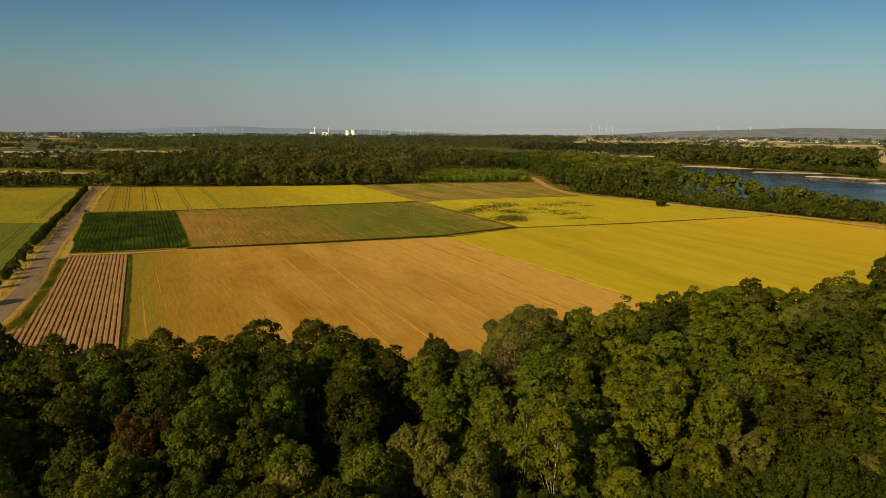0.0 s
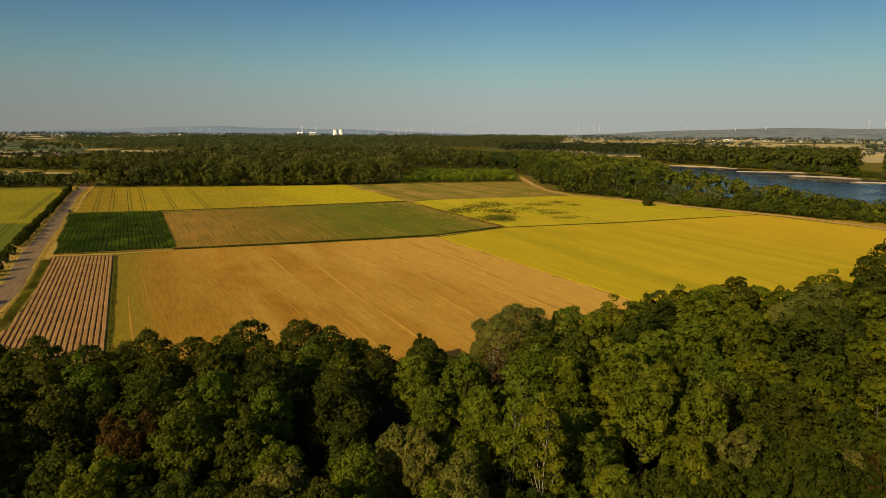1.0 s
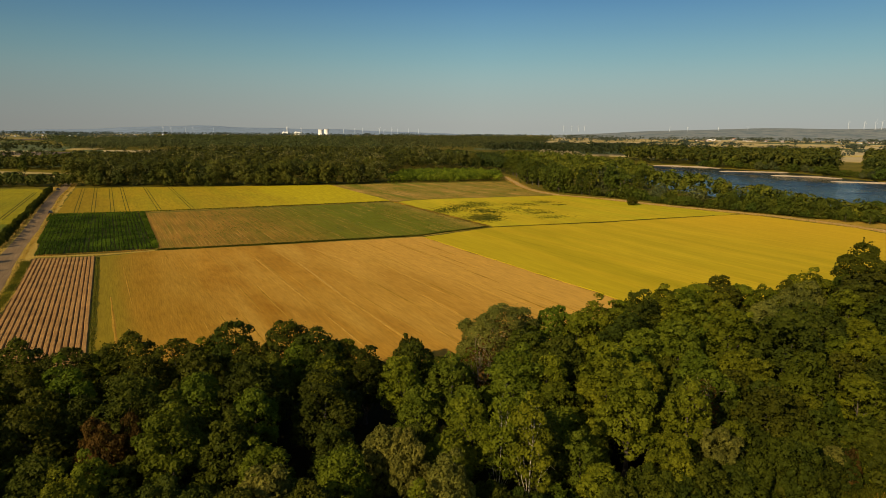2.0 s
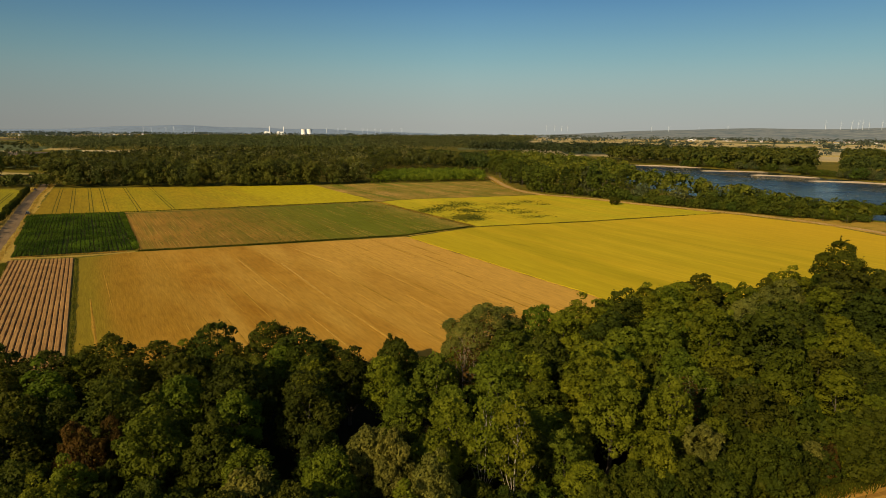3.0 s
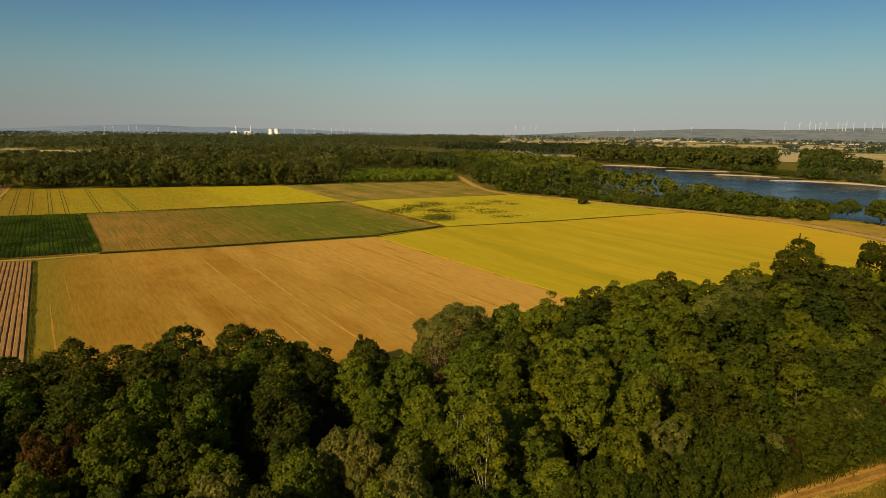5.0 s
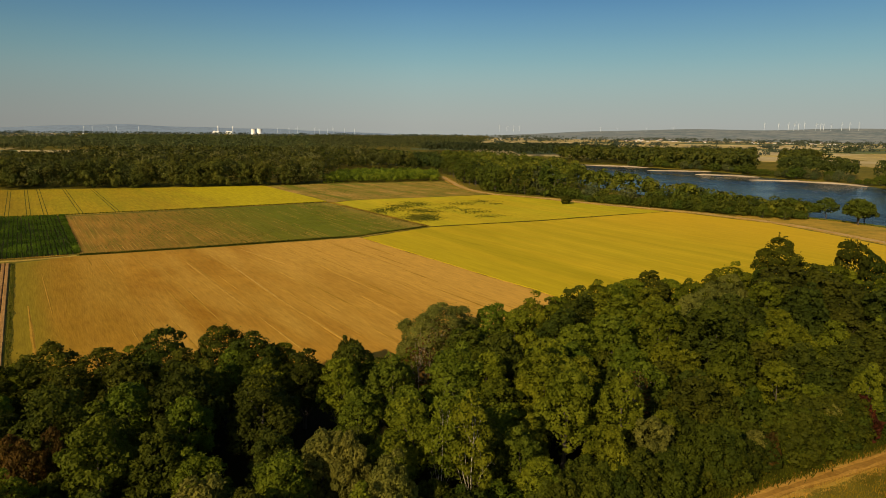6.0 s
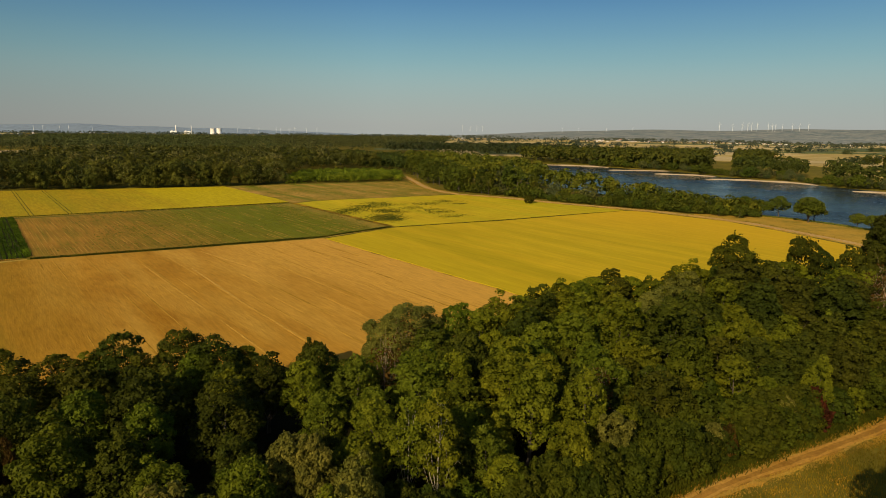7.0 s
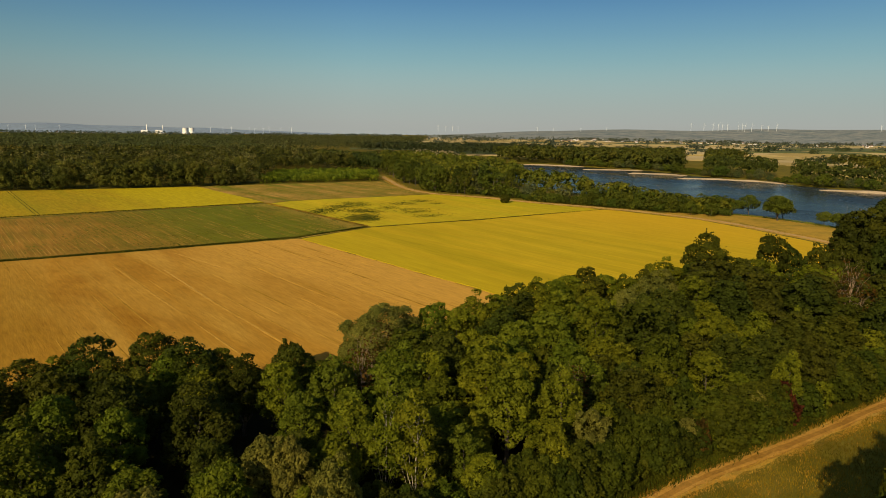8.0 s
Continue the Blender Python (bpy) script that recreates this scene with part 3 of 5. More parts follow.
for path, w in (([(-187, 327.2), (-148.6, 337.2), (-102, 355.8), (-16.5, 391)], 1.5), ([(-137, 217.5), (-112, 223), (-97, 230.2)], 2.2), ([(3, 262.2), (33.5, 288.2)], 0.9)):
    strip("field_path", smooth_path(path, 4), w, 0, 0.05, M_DRY, "pale dry grass path between two fields", "path", 0.2, seed=31)


def ruts(path, gap, width, z, label):
    """Two worn wheel ruts along a track."""
    p = np.array(path)
    dd = np.gradient(p, axis=0)
    dd /= np.linalg.norm(dd, axis=1, keepdims=True)
    for side in (-1, 1):
        q = p + np.stack([dd[:, 1], -dd[:, 0]], 1) * side * gap / 2
        strip("rut", [tuple(a) for a in q], width, z - 0.03, z, M_RUT, label, "rut", 0.1, seed=28 + side)


ruts(TRACK_S, 1.35, 0.5, 0.086, "pale worn wheel rut in the dirt track")
ruts(TRACK_N, 1.5, 0.7, 0.082, "pale worn wheel rut in the field track")

# ------------------------------------------------------------------ trees
def on_sphere(rng, *shape):
    d = rng.normal(size=(*shape, 3))
    return d / np.linalg.norm(d, axis=-1, keepdims=True)


def unit(v):
    return v / np.maximum(np.linalg.norm(v, axis=-1, keepdims=True), 1e-6)


def crown_cloud(rng, h, w, base, lobes, n, size, flat=0.0, top_heavy=0.0):
    """A crown in three orders: a rounded envelope, boughs that bulge out of it, and leafy clumps on every bough."""
    mid, rz = (h + base) / 2, (h - base) / 2
    if h < 8 or base < 1.55:
        mid, rz, top_heavy = h * 0.44, h * 0.52, 0.0
    half = np.array([w / 2, w / 2, rz])
    # boughs spread evenly over the envelope, fewer below
    i = np.arange(lobes) + 0.5
    up = 1 - i / lobes * 1.62
    ring = np.sqrt(np.maximum(0.02, 1 - up * up))
    turn = i * 2.39996 + rng.uniform(0, 6)
    d = unit(np.stack([ring * np.cos(turn), ring * np.sin(turn), up], 1) + rng.normal(0, 0.16, (lobes, 3)))
    rs = w * rng.uniform(0.11, 0.18, lobes) * (66 / max(lobes, 14)) ** 0.4
    ph = rng.uniform(0, 6.3, 3)   # every crown leans and bulges in its own way
    bulge = 1 + 0.09 * np.sin(2 * turn + ph[0]) + 0.07 * np.sin(3 * turn + ph[1]) + 0.1 * np.sin(4.5 * d[:, 2] + turn + ph[2])
    reach = rng.uniform(0.85, 1.04, lobes) * bulge - 0.8 * rs / (w / 2)
    wide = 1 - top_heavy * d[:, 2:3] * np.array([1, 1, 0])
    cs = d * half * reach[:, None] * wide + np.array([0, 0, mid])
    # leafy clumps on the boughs
    subs = 6
    sd = unit(on_sphere(rng, lobes, subs) + 0.75 * d[:, None] + np.array([0, 0, 0.3]))
    sr = rs[:, None] * rng.uniform(0.5, 0.72, (lobes, subs))
    sc = cs[:, None] + sd * (rs[:, None] * rng.uniform(0.35, 0.55, (lobes, subs)))[..., None] * np.array([1, 1, 1 - flat])
    many = n * 3
    pick = rng.choice(lobes, many, p=rs ** 2 / (rs ** 2).sum())
    who = rng.integers(0, subs, many)
    out = unit(on_sphere(rng, many) + 0.85 * sd[pick, who])
    c = sc[pick, who] + out * (sr[pick, who] * np.where(rng.random(many) < 0.3, rng.uniform(0.8, 1.22, many), rng.uniform(0.88, 1.06, many)))[:, None] * np.array([1, 1, 1 - 0.6 * flat])
    # only the outer leaves are kept: none that lie deep among other boughs or hang below them
    away = np.linalg.norm((c - np.array([0, 0, mid])) / half / np.array([1.05 - top_heavy * 0.5, 1.05 - top_heavy * 0.5, 1.0]), axis=1)
    open_air = np.ones(many, bool)
    for k in range(lobes):
        open_air &= (np.linalg.norm(c - cs[k], axis=1) > 0.84 * rs[k]) | (pick == k)
    good = np.flatnonzero(open_air & (away > 0.6) & (out[:, 2] > -0.55))
    good = good[:n] if len(good) >= n else np.concatenate([good, rng.integers(0, many, n - len(good))])
    c, out = c[good], out[good]
    # leaves within, which keep the light from falling through
    m = n // 5
    c[:m] = on_sphere(rng, m) * half * rng.uniform(0.45, 0.86, (m, 1)) + np.array([0, 0, mid])
    # loose shoots that break the outline
    ns = n // 36
    tip = rng.integers(0, lobes * subs, ns) // 3 * 3
    sd2, sc2, sr2 = sd.reshape(-1, 3)[tip], sc.reshape(-1, 3)[tip], sr.reshape(-1)[tip]
    rise = unit(sd2 + np.array([0, 0, 0.35]))
    c[m:m + ns] = sc2 + rise * (sr2 * rng.uniform(0.9, 1.5, ns))[:, None] + rng.normal(0, 0.012, (ns, 3)) * w
    c[:, 2] = np.clip(c[:, 2], 0.05, h * 1.04)
    return leaf_tris(rng, c, out + rng.normal(0, 1, (n, 3)) * np.where(rng.random((n, 1)) < 0.38, 1.1, 0.22) + np.array([0, 0, 0.12]), size * rng.uniform(0.55, 1.35, n)), cs, rs


def limbs(rng, h, base, cs, r0, lean=0.0, twigs=0):
    """A tapered, slightly bent trunk and limbs that reach into the clumps."""
    top = Vector((rng.normal(0, 0.3) + lean, rng.normal(0, 0.3), h * (0.82 if twigs else 0.66)))
    mids = [Vector((0, 0, -0.3)), Vector((rng.normal(0, 0.12), rng.normal(0, 0.12), base * 0.6)), top * 0.5 + Vector((rng.normal(0, 0.25), rng.normal(0, 0.25), h * 0.05)), top]
    pieces = [tube(mids, [r0 * 1.25, r0, r0 * 0.65, r0 * 0.12], 6)]
    for k, c in enumerate(cs[::max(1, len(cs) // 16)] if twigs else cs[len(cs) // 3::max(1, len(cs) // 6)]):
        c = Vector(c)
        s = min(0.8, max(0.2, (c.z - 0.28 * h) / h))
        start = mids[1].lerp(mids[2], s) if c.z < h * 0.6 else mids[2].lerp(mids[3], min(0.8, s * 0.7))
        bend = start.lerp(c, 0.5) + Vector((0, 0, -0.06 * h * rng.random()))
        pieces.append(tube([start, bend, c], [r0 * 0.38, r0 * 0.24, r0 * 0.05], 4))
        for _ in range(twigs):
            e = c + Vector(rng.normal(0, 1, 3)) * 1.3 + Vector((0, 0, 0.7))
            pieces.append(tube([bend.lerp(c, 0.4), c.lerp(e, 0.5), e], [r0 * 0.14, r0 * 0.08, r0 * 0.02], 3))
    return joined(pieces)


SPECIES = {  # height, width, height of crown's base, clumps, sprays, spray size, leaf, bark, trunk radius
    "oak": (14.5, 8.4, 1.7, 30, 3000, 0.27, "dark", M_BARK, 0.34),
    "maple": (13.5, 6.8, 1.6, 26, 2500, 0.255, "mid", M_BARK, 0.27),
    "ash": (15.5, 6.2, 2.0, 26, 2300, 0.255, "mid", M_BARK, 0.24),
    "elm": (14.0, 7.2, 1.7, 28, 2700, 0.26, "dark", M_BARK, 0.28),
    "lime": (13.0, 6.4, 1.6, 26, 2400, 0.25, "lime", M_BARK, 0.26),
    "poplar": (17.5, 5.4, 2.2, 26, 1250, 0.28, "mid", M_PALEBARK, 0.11),
    "alder": (15.0, 8.6, 2.5, 36, 3900, 0.28, "deep", M_BARK, 0.28),
    "willow": (13.0, 9.5, 1.5, 44, 5600, 0.25, "silver", M_BARK, 0.32),
    "whitebeam": (11.0, 5.5, 1.6, 26, 2600, 0.24, "pale", M_BARK, 0.13),
    "rowan": (13.5, 7.5, 3.0, 26, 2600, 0.26, "rust", M_BARK, 0.2),
    "hazel": (5.5, 6.0, 0.2, 20, 1900, 0.25, "shrub", M_BARK, 0.07),
    "elder": (6.5, 5.5, 0.2, 18, 1800, 0.25, "mid", M_BARK, 0.07),
    "rusty_bush": (6.5, 5.0, 0.3, 18, 1700, 0.24, "rust", M_BARK, 0.08),
    "thicket": (9.0, 8.0, 0.2, 44, 3300, 0.25, "shrub", M_BARK, 0.09),
    "crimson_bush": (6.5, 5.0, 0.3, 16, 1500, 0.24, "crimson", M_BARK, 0.08),
    "bare": (12.5, 5.5, 3.0, 16, 300, 0.22, "rust", M_DEADWOOD, 0.09),
    "pine": (17.0, 8.0, 5.0, 17, 2200, 0.30, "dark", M_BARK, 0.24),
}
LABELS = {
    "oak": "broad dark green deciduous tree with dense crown", "maple": "medium green deciduous tree with rounded crown",
    "ash": "tall green deciduous tree with loose crown", "elm": "dense dark green tree with lumpy crown",
    "lime": "bright yellow-green leafy tree in the wood", "poplar": "slender green tree with pale bare trunk",
    "alder": "tall dark tree at the wood's far corner",
    "willow": "silvery grey-green willow tree with billowing crown", "whitebeam": "small pale yellowish-green tree among darker ones",
    "rowan": "rusty brown withering tree in the wood", "hazel": "low green bushy shrub at the wood's edge",
    "elder": "light green leafy shrub at the wood's edge", "rusty_bush": "small bush with rusty withered leaves", "thicket": "tall green thicket of shrubs under trees", "crimson_bush": "dark crimson-leaved bush beside the track",
    "bare": "nearly bare tree with brown dead branches", "pine": "tall dark tree with sparse layered crown"}
TEMPLATES = {}
FAR_KINDS = ("bank_oak", "bank_poplar", "bank_willow", "bank_bush", "round_tree", "hedge_tree")


def tree_parts(root, kind, seed, scale_n=1.0, leaf=None):
    h, w, base, lobes, n, size, lf, bark, r0 = SPECIES[kind]
    scale_n *= 3.2
    size *= 1.28 * scale_n ** -0.5
    rng = np.random.default_rng(seed)
    (v, f), cs, rs = crown_cloud(rng, h, w, base, int(lobes * {"pine": 1.1, "poplar": 1.4, "ash": 1.6}.get(kind, 2.4)), int(n * scale_n), size, 0.45 if kind == "pine" else 0.15, 0.25)
    tv, tf = limbs(rng, h, base, cs, r0, twigs=4 if kind == "bare" else (1 if kind == "poplar" else 0))
    mesh_object("trunk", tv, tf, bark, root, True)
    mesh_object("crown", v, f, LEAF[leaf or lf], root)


def tree(kind, x, y, height=None, variants=3, spin=None, z=0.0, group="trees of the wood", name="tree", wide=1.0, label=None, thin=False, fine=0.0):
    """Stands a tree of that kind at x, y; its own first copy is built, later ones share its meshes."""
    rng = random.Random(int(x * 131 + y * 977))
    if kind in ("hazel", "elder") and (height or 0) > 7:
        kind = "thicket"
    v = rng.randrange(variants)
    away = math.hypot(x, y)
    coarse = 0.6 if kind in FAR_KINDS else 0.3 if away < 42 else 0.8 if away < 88 else 0.5
    coarse = fine or (min(coarse, 0.32 if away < 90 else 0.18) if thin else coarse)
    s = (height or SPECIES[kind][0] * rng.uniform(0.85, 1.12)) / SPECIES[kind][0]
    m = pose(x, y, z, rng.uniform(-2, 2), rng.uniform(-2, 2), rng.uniform(0, 360) if spin is None else spin) @ Matrix.Diagonal((s * wide * rng.uniform(0.92, 1.1), s * wide * rng.uniform(0.92, 1.1), s, 1))
    if (kind, v, name, coarse) not in TEMPLATES:
        root = new(name)
        tree_parts(root, kind, hash_of(kind) + v * 7, coarse)
        TEMPLATES[kind, v, name, coarse] = root
        tagged(root, label or LABELS[kind], "bush" if SPECIES[kind][0] < 9.5 else "tree", group)
        root.matrix_basis = m
        return root
    src = TEMPLATES[kind, v, name, coarse]
    ob = copy_thing(src, Matrix.Identity(4))
    ob.matrix_basis = m
    return tagged(ob, label or LABELS[kind], group=group)


def hash_of(word):
    return sum(ord(c) * (i + 3) for i, c in enumerate(word))


TAKEN = []


def free(x, y, r):
    for a, b, c in TAKEN:
        if (a - x) ** 2 + (b - y) ** 2 < (0.5 * (c + r)) ** 2:
            return False
    return True


def stand(kind, x, y, height=None, **kw):
    TAKEN.append((x, y, SPECIES[kind][1] * 0.72 * ((height or SPECIES[kind][0]) / SPECIES[kind][0])))
    return tree(kind, x, y, height, **kw)


# trees that stand out from the wood
stand("willow", 14.5, 105.4, 15.5, wide=1.25, fine=1.7, label="large grey-green willow with bare inner branches")
stand("bare", 14.0, 101.5, 13.5)
tree("willow", 20.0, 106.5, 11.0, fine=0.9)
tree("willow", 10.5, 103.5, 10.0, fine=0.9)
stand("maple", 25.0, 109.1, 14.0)
stand("hazel", -1.4, 113.8, 6.2, wide=0.7)
stand("rowan", -36.5, 67.4, 12.6, wide=0.7)
stand("rowan", -33.2, 68.8, 12.4, wide=0.42)
stand("pine", 99.9, 132.2, 22.0, label="tall dark tree standing above the wood", wide=0.95, fine=1.1)
stand("pine", 120.1, 133.1, 21.5, wide=0.75)
stand("willow", 78.1, 118.3, 15.5, fine=0.9, wide=1.1)
stand("willow", 68.0, 112.0, 15.0, fine=0.9)
stand("whitebeam", -4.3, 66.2, 12.0)
stand("whitebeam", -1.1, 64.0, 13.0, wide=0.7)
stand("willow", 3.1, 59.7, 12.0, wide=0.8)
stand("whitebeam", -15.0, 57.8, 12.0)
stand("whitebeam", 37.0, 68.3, 10.0)
stand("hazel", 12.0, 59.0, 7.5)
stand("hazel", 8.0, 61.0, 7.5)
stand("elder", 15.5, 61.0, 6.5)
stand("poplar", 12.6, 64.1, 17.0, label="slender tree with a long white trunk")
stand("poplar", 9.5, 66.4, 16.0, label="slender tree with a long white trunk")
stand("bare", 9.0, 88.3, 14.0)
for kind, x, y, h in (("oak", -46.0, 70.0, 13.0), ("elm", -42.0, 74.0, 12.5), ("maple", -51.0, 68.0, 12.0), ("hazel", -40.0, 66.0, 8.5), ("hazel", -44.0, 65.5, 8.5), ("oak", -48.0, 76.0, 12.5)):
    stand(kind, x, y, h)
stand("bare", 38.7, 78.7, 12.0)
stand("lime", 34.3, 73.0, 14.0)
stand("lime", 27.2, 74.1, 15.0)
stand("lime", 57.0, 83.3, 14.0)
stand("crimson_bush", 75.2, 75.9, 4.6, wide=0.8)
stand("crimson_bush", 73.8, 76.8, 7.2, wide=0.8)
for x, y in ((54.3, 73.0), (51.2, 72.2), (57.0, 73.8), (54.0, 71.6), (50.4, 70.0)):
    stand("hazel", x, y, 5.2)
for x, y in ((55.0, 71.1), (53.6, 70.7), (57.1, 72.0)):
    stand("hazel", x, y, 3.2)
stand("rusty_bush", 55.2, 70.6, 5.6, wide=0.65)
stand("whitebeam", 67.0, 73.8, 7.4, label="pale flowering shrub beside the track")
stand("whitebeam", 52.8, 70.9, 6.0, label="pale flowering shrub beside the track")
stand("lime", 77.1, 79.6, 11.0, wide=0.75)
stand("alder", 84.0, 81.0, 13.0, wide=0.8)
stand("bare", 118.0, 107.0, 18.0)
for x, y, h in ((127, 134, 16.5), (133, 131, 17.0), (139, 129, 18.5), (147, 134, 24.0), (153, 137, 26.0), (155, 131, 27.0), (163, 142, 28.0), (149, 125, 22.0)):
    stand("alder", x, y, h, wide=0.85)
for x, y, h in ((-15, 93, 17.0), (-21, 97, 17.0), (-29, 94, 17.0), (-36, 91, 15.5), (-43, 91, 17.0), (-50, 87, 15.5), (-58, 88, 17.0), (-8, 90, 14.5), (-66, 86, 15.0),
                (33, 108, 17.0), (42, 112, 17.5), (53, 118, 17.5), (63, 123, 18.0), (72, 121, 16.5), (47.5, 114, 16.0), (58, 119.5, 16.0), (37.5, 109, 15.5), (78, 124, 16.0), (-25, 91, 15.0), (-54, 83, 14.5), (-39, 86, 14.5), (84, 127, 18.0), (92, 128, 16.5), (106, 130, 17.5), (113, 130, 17.0)):
    stand(("maple" if x > 20 else "oak") if (x + y) % 2 else "elm", x, y, h * 0.885, fine=0.9, wide=1.15)
for x, y, h in ((29, 106, 14.5), (39, 113, 15.0), (49, 118.5, 15.5), (58.5, 123, 15.5), (68, 124, 15.5), (88.5, 129.5, 15.5), (96, 131, 15.0), (110, 132, 15.5), (117, 131, 15.0),
                (-12, 96, 13.5), (-33, 94, 13.5), (-47, 90, 13.5), (-18, 93, 14.0), (-62, 86, 13.5), (-72, 84, 14.0)):
    stand("maple" if int(x + y) % 2 else "ash", x, y, h * 0.95, fine=0.8, wide=1.2)
# trees out of sight whose shade falls on the meadow
for x, y in ((74.5, 64), (85, 69.5), (79, 66.5), (92, 72), (70, 60), (77, 62), (84, 65), (90, 68), (98, 73)):
    stand("oak", x - 35.8, y - 38.5, 28.0, wide=0.58, fine=0.9)   # each casts its shade on the meadow, 53 m away


WOOD = [(-120, 8), (-40, 36), (0, 55), (43, 70.5), (70, 78.5), (98, 88), (150, 104), (165, 110), (160, 140), (120, 131), (95, 130), (60, 122), (40, 112), (14, 96), (-6, 92), (-60, 92), (-95, 97), (-120, 80)]
rng = np.random.default_rng(42)
gx, gy = np.meshgrid(np.arange(-120, 165, 2.2), np.arange(30, 142, 2.2))
cx, cy = gx.ravel() + rng.uniform(-1.1, 1.1, gx.size), gy.ravel() + rng.uniform(-1.1, 1.1, gx.size)
keep = inside(WOOD, cx, cy) & (np.hypot(cx, cy) > 40) & (np.abs(np.degrees(np.arctan2(cx, cy)) - 6) < 48)
cand = list(zip(cx[keep], cy[keep]))
order = rng.permutation(len(cand))
GLADES = [(-17.3, 85.5, 3.2), (-9.8, 108, 3.5), (-5.4, 72, 3.0), (30.3, 84, 2.4)]   # dark gaps in the wood


def in_glade(x, y):
    """A gap is a lane about as long as the trees' shade."""
    for a, b, r in GLADES:
        t = min(1.0, max(0.76, (x * a + y * b) / (a * a + b * b)))
        if math.hypot(x - a * t, y - b * t) < r:
            return True
    return False


for i in order:
    x, y = cand[i]
    east = x > 0.12 * y - 8
    roll = rng.random()
    if east:
        kind = "maple" if roll < 0.42 else "elm" if roll < (0.48 if 0 < x < 64 and y > 66 else 0.54) else "lime" if roll < (0.72 if 0 < x < 64 and y > 66 else 0.66) else "oak" if roll < 0.86 else "ash" if roll < 0.95 else "willow"
    else:
        kind = "oak" if roll < 0.46 else "elm" if roll < 0.84 else "maple" if roll < 0.91 else "ash"
    if x > 86 and rng.random() < 0.7:
        kind = "alder"
    if x > 38 and y < 72 + 0.3 * x and kind in ("lime", "maple") and rng.random() < 0.6:
        kind = "elm"
    h = SPECIES[kind][0] * rng.uniform(0.76, 1.14)
    if y < 56 + 0.32 * x + 16:
        h *= 0.8
    r = SPECIES[kind][1] * (0.76 if east else 0.8) * h / SPECIES[kind][0]
    if not free(x, y, r) or in_glade(x, y):
        continue
    TAKEN.append((x, y, r))
    tree(kind, float(x), float(y), float(h), wide=1.14 if east else 1.04)
# understorey that closes the gaps of the eastern wood
SMALL = 0
for i in order[::-1]:
    x, y = cand[i]
    west = x < 0.36 * y - 2
    if in_glade(x, y):
        continue
    if SMALL >= 150 or (west and (y > 70 or rng.random() < 0.2)):
        continue
    if any((a - x) ** 2 + (b - y) ** 2 < (0.27 * (c + 5)) ** 2 for a, b, c in TAKEN):
        continue
    SMALL += 1
    TAKEN.append((x, y, 5))
    tree(("hazel", "hazel", "elder")[SMALL % 3], float(x), float(y), float(rng.uniform(7.1, 9)), group="shrubs under the trees", name="bush", wide=0.85, thin=True)
# shrubs along the wood's edges
EDGE_S = [(6, 56.2), (28, 63.6), (43, 67.8), (59, 72.3), (73, 76.9), (83, 79.8), (101, 86), (112, 89.5)]
EDGE_N = [(-95, 101), (-60, 101), (-30, 106), (-6, 104), (14, 108), (34, 118), (60, 128), (95, 135), (120, 137)]
for path, count, seed in ((EDGE_S, 60, 7), (EDGE_N, 30, 8)):
    xs, ys = scatter_path(path, 2.0, count, np.random.default_rng(seed))
    rr = np.random.default_rng(seed + 50)
    for k, (x, y) in enumerate(zip(xs, ys)):
        if any(math.hypot(x - a, y - b) < 2.2 for a, b in ((74.0, 75.6), (55.2, 69.6), (67.0, 73.2), (52.8, 69.8))):
            continue
        tree("hazel" if k % 3 else "elder", float(x), float(y), float(rr.uniform(5.0, 8.5)) if path is EDGE_S else float(rr.uniform(4, 6.5)), group="shrubs at the wood's edge", name="bush")


# ------------------------------------------------------------------ trees farther off
FAR_SPECIES = {
    "bank_oak": (15.0, 11.0, 0.6, 16, 640, 0.62, "bank", M_BARK, 0.35),
    "bank_poplar": (22.0, 9.0, 1.6, 24, 640, 0.62, "bank", M_BARK, 0.2),
    "bank_willow": (12.0, 11.0, 0.3, 15, 600, 0.6, "farsilver", M_BARK, 0.35),
    "bank_bush": (6.0, 8.0, 0.1, 12, 420, 0.52, "bank", M_BARK, 0.12),
    "round_tree": (10.0, 10.5, 2.4, 22, 1300, 0.45, "bank", M_BARK, 0.25),
    "hedge_tree": (5.0, 4.6, 0.3, 18, 520, 0.40, "dark", M_BARK, 0.1),
}
SPECIES.update(FAR_SPECIES)
LABELS.update({
    "bank_oak": "green deciduous tree on the river bank", "bank_poplar": "tall dark green tree near the river",
    "bank_willow": "silvery willow on the river bank", "bank_bush": "low green bush beside the field track",
    "round_tree": "rounded green tree standing alone by the river", "hedge_tree": "small dark roadside tree in a row"})

rng = np.random.default_rng(77)
# the row along the road
HEDGE = smooth_path([(-157, 235), (-162.5, 248), (-184.6, 294), (-214.6, 358.5), (-256, 446)], 4)
hp = np.array(HEDGE)
hl = np.concatenate([[0], np.cumsum(np.linalg.norm(np.diff(hp, axis=0), axis=1))])
d = 0.0
while d < hl[-1]:
    x, y = np.interp(d, hl, hp[:, 0]), np.interp(d, hl, hp[:, 1])
    tree("hedge_tree", float(x + rng.normal(0, 0.35)), float(y), float(rng.uniform(3.0, 4.5)), group="trees along the road", name="hedge_tree", wide=0.85)
    d += rng.uniform(4.0, 5.6)
for x, y, h in ((-149.0, 219.5, 3.8), (-143.0, 206.6, 4.2), (-135.6, 192.6, 3.8), (-133.0, 186.4, 2.8), (-130.0, 180.0, 3.8), (-126.2, 170.5, 3.4), (-119.6, 150.0, 7.0)):
    tree("hedge_tree", x, y, h, group="trees along the road", name="hedge_tree", wide=0.8)

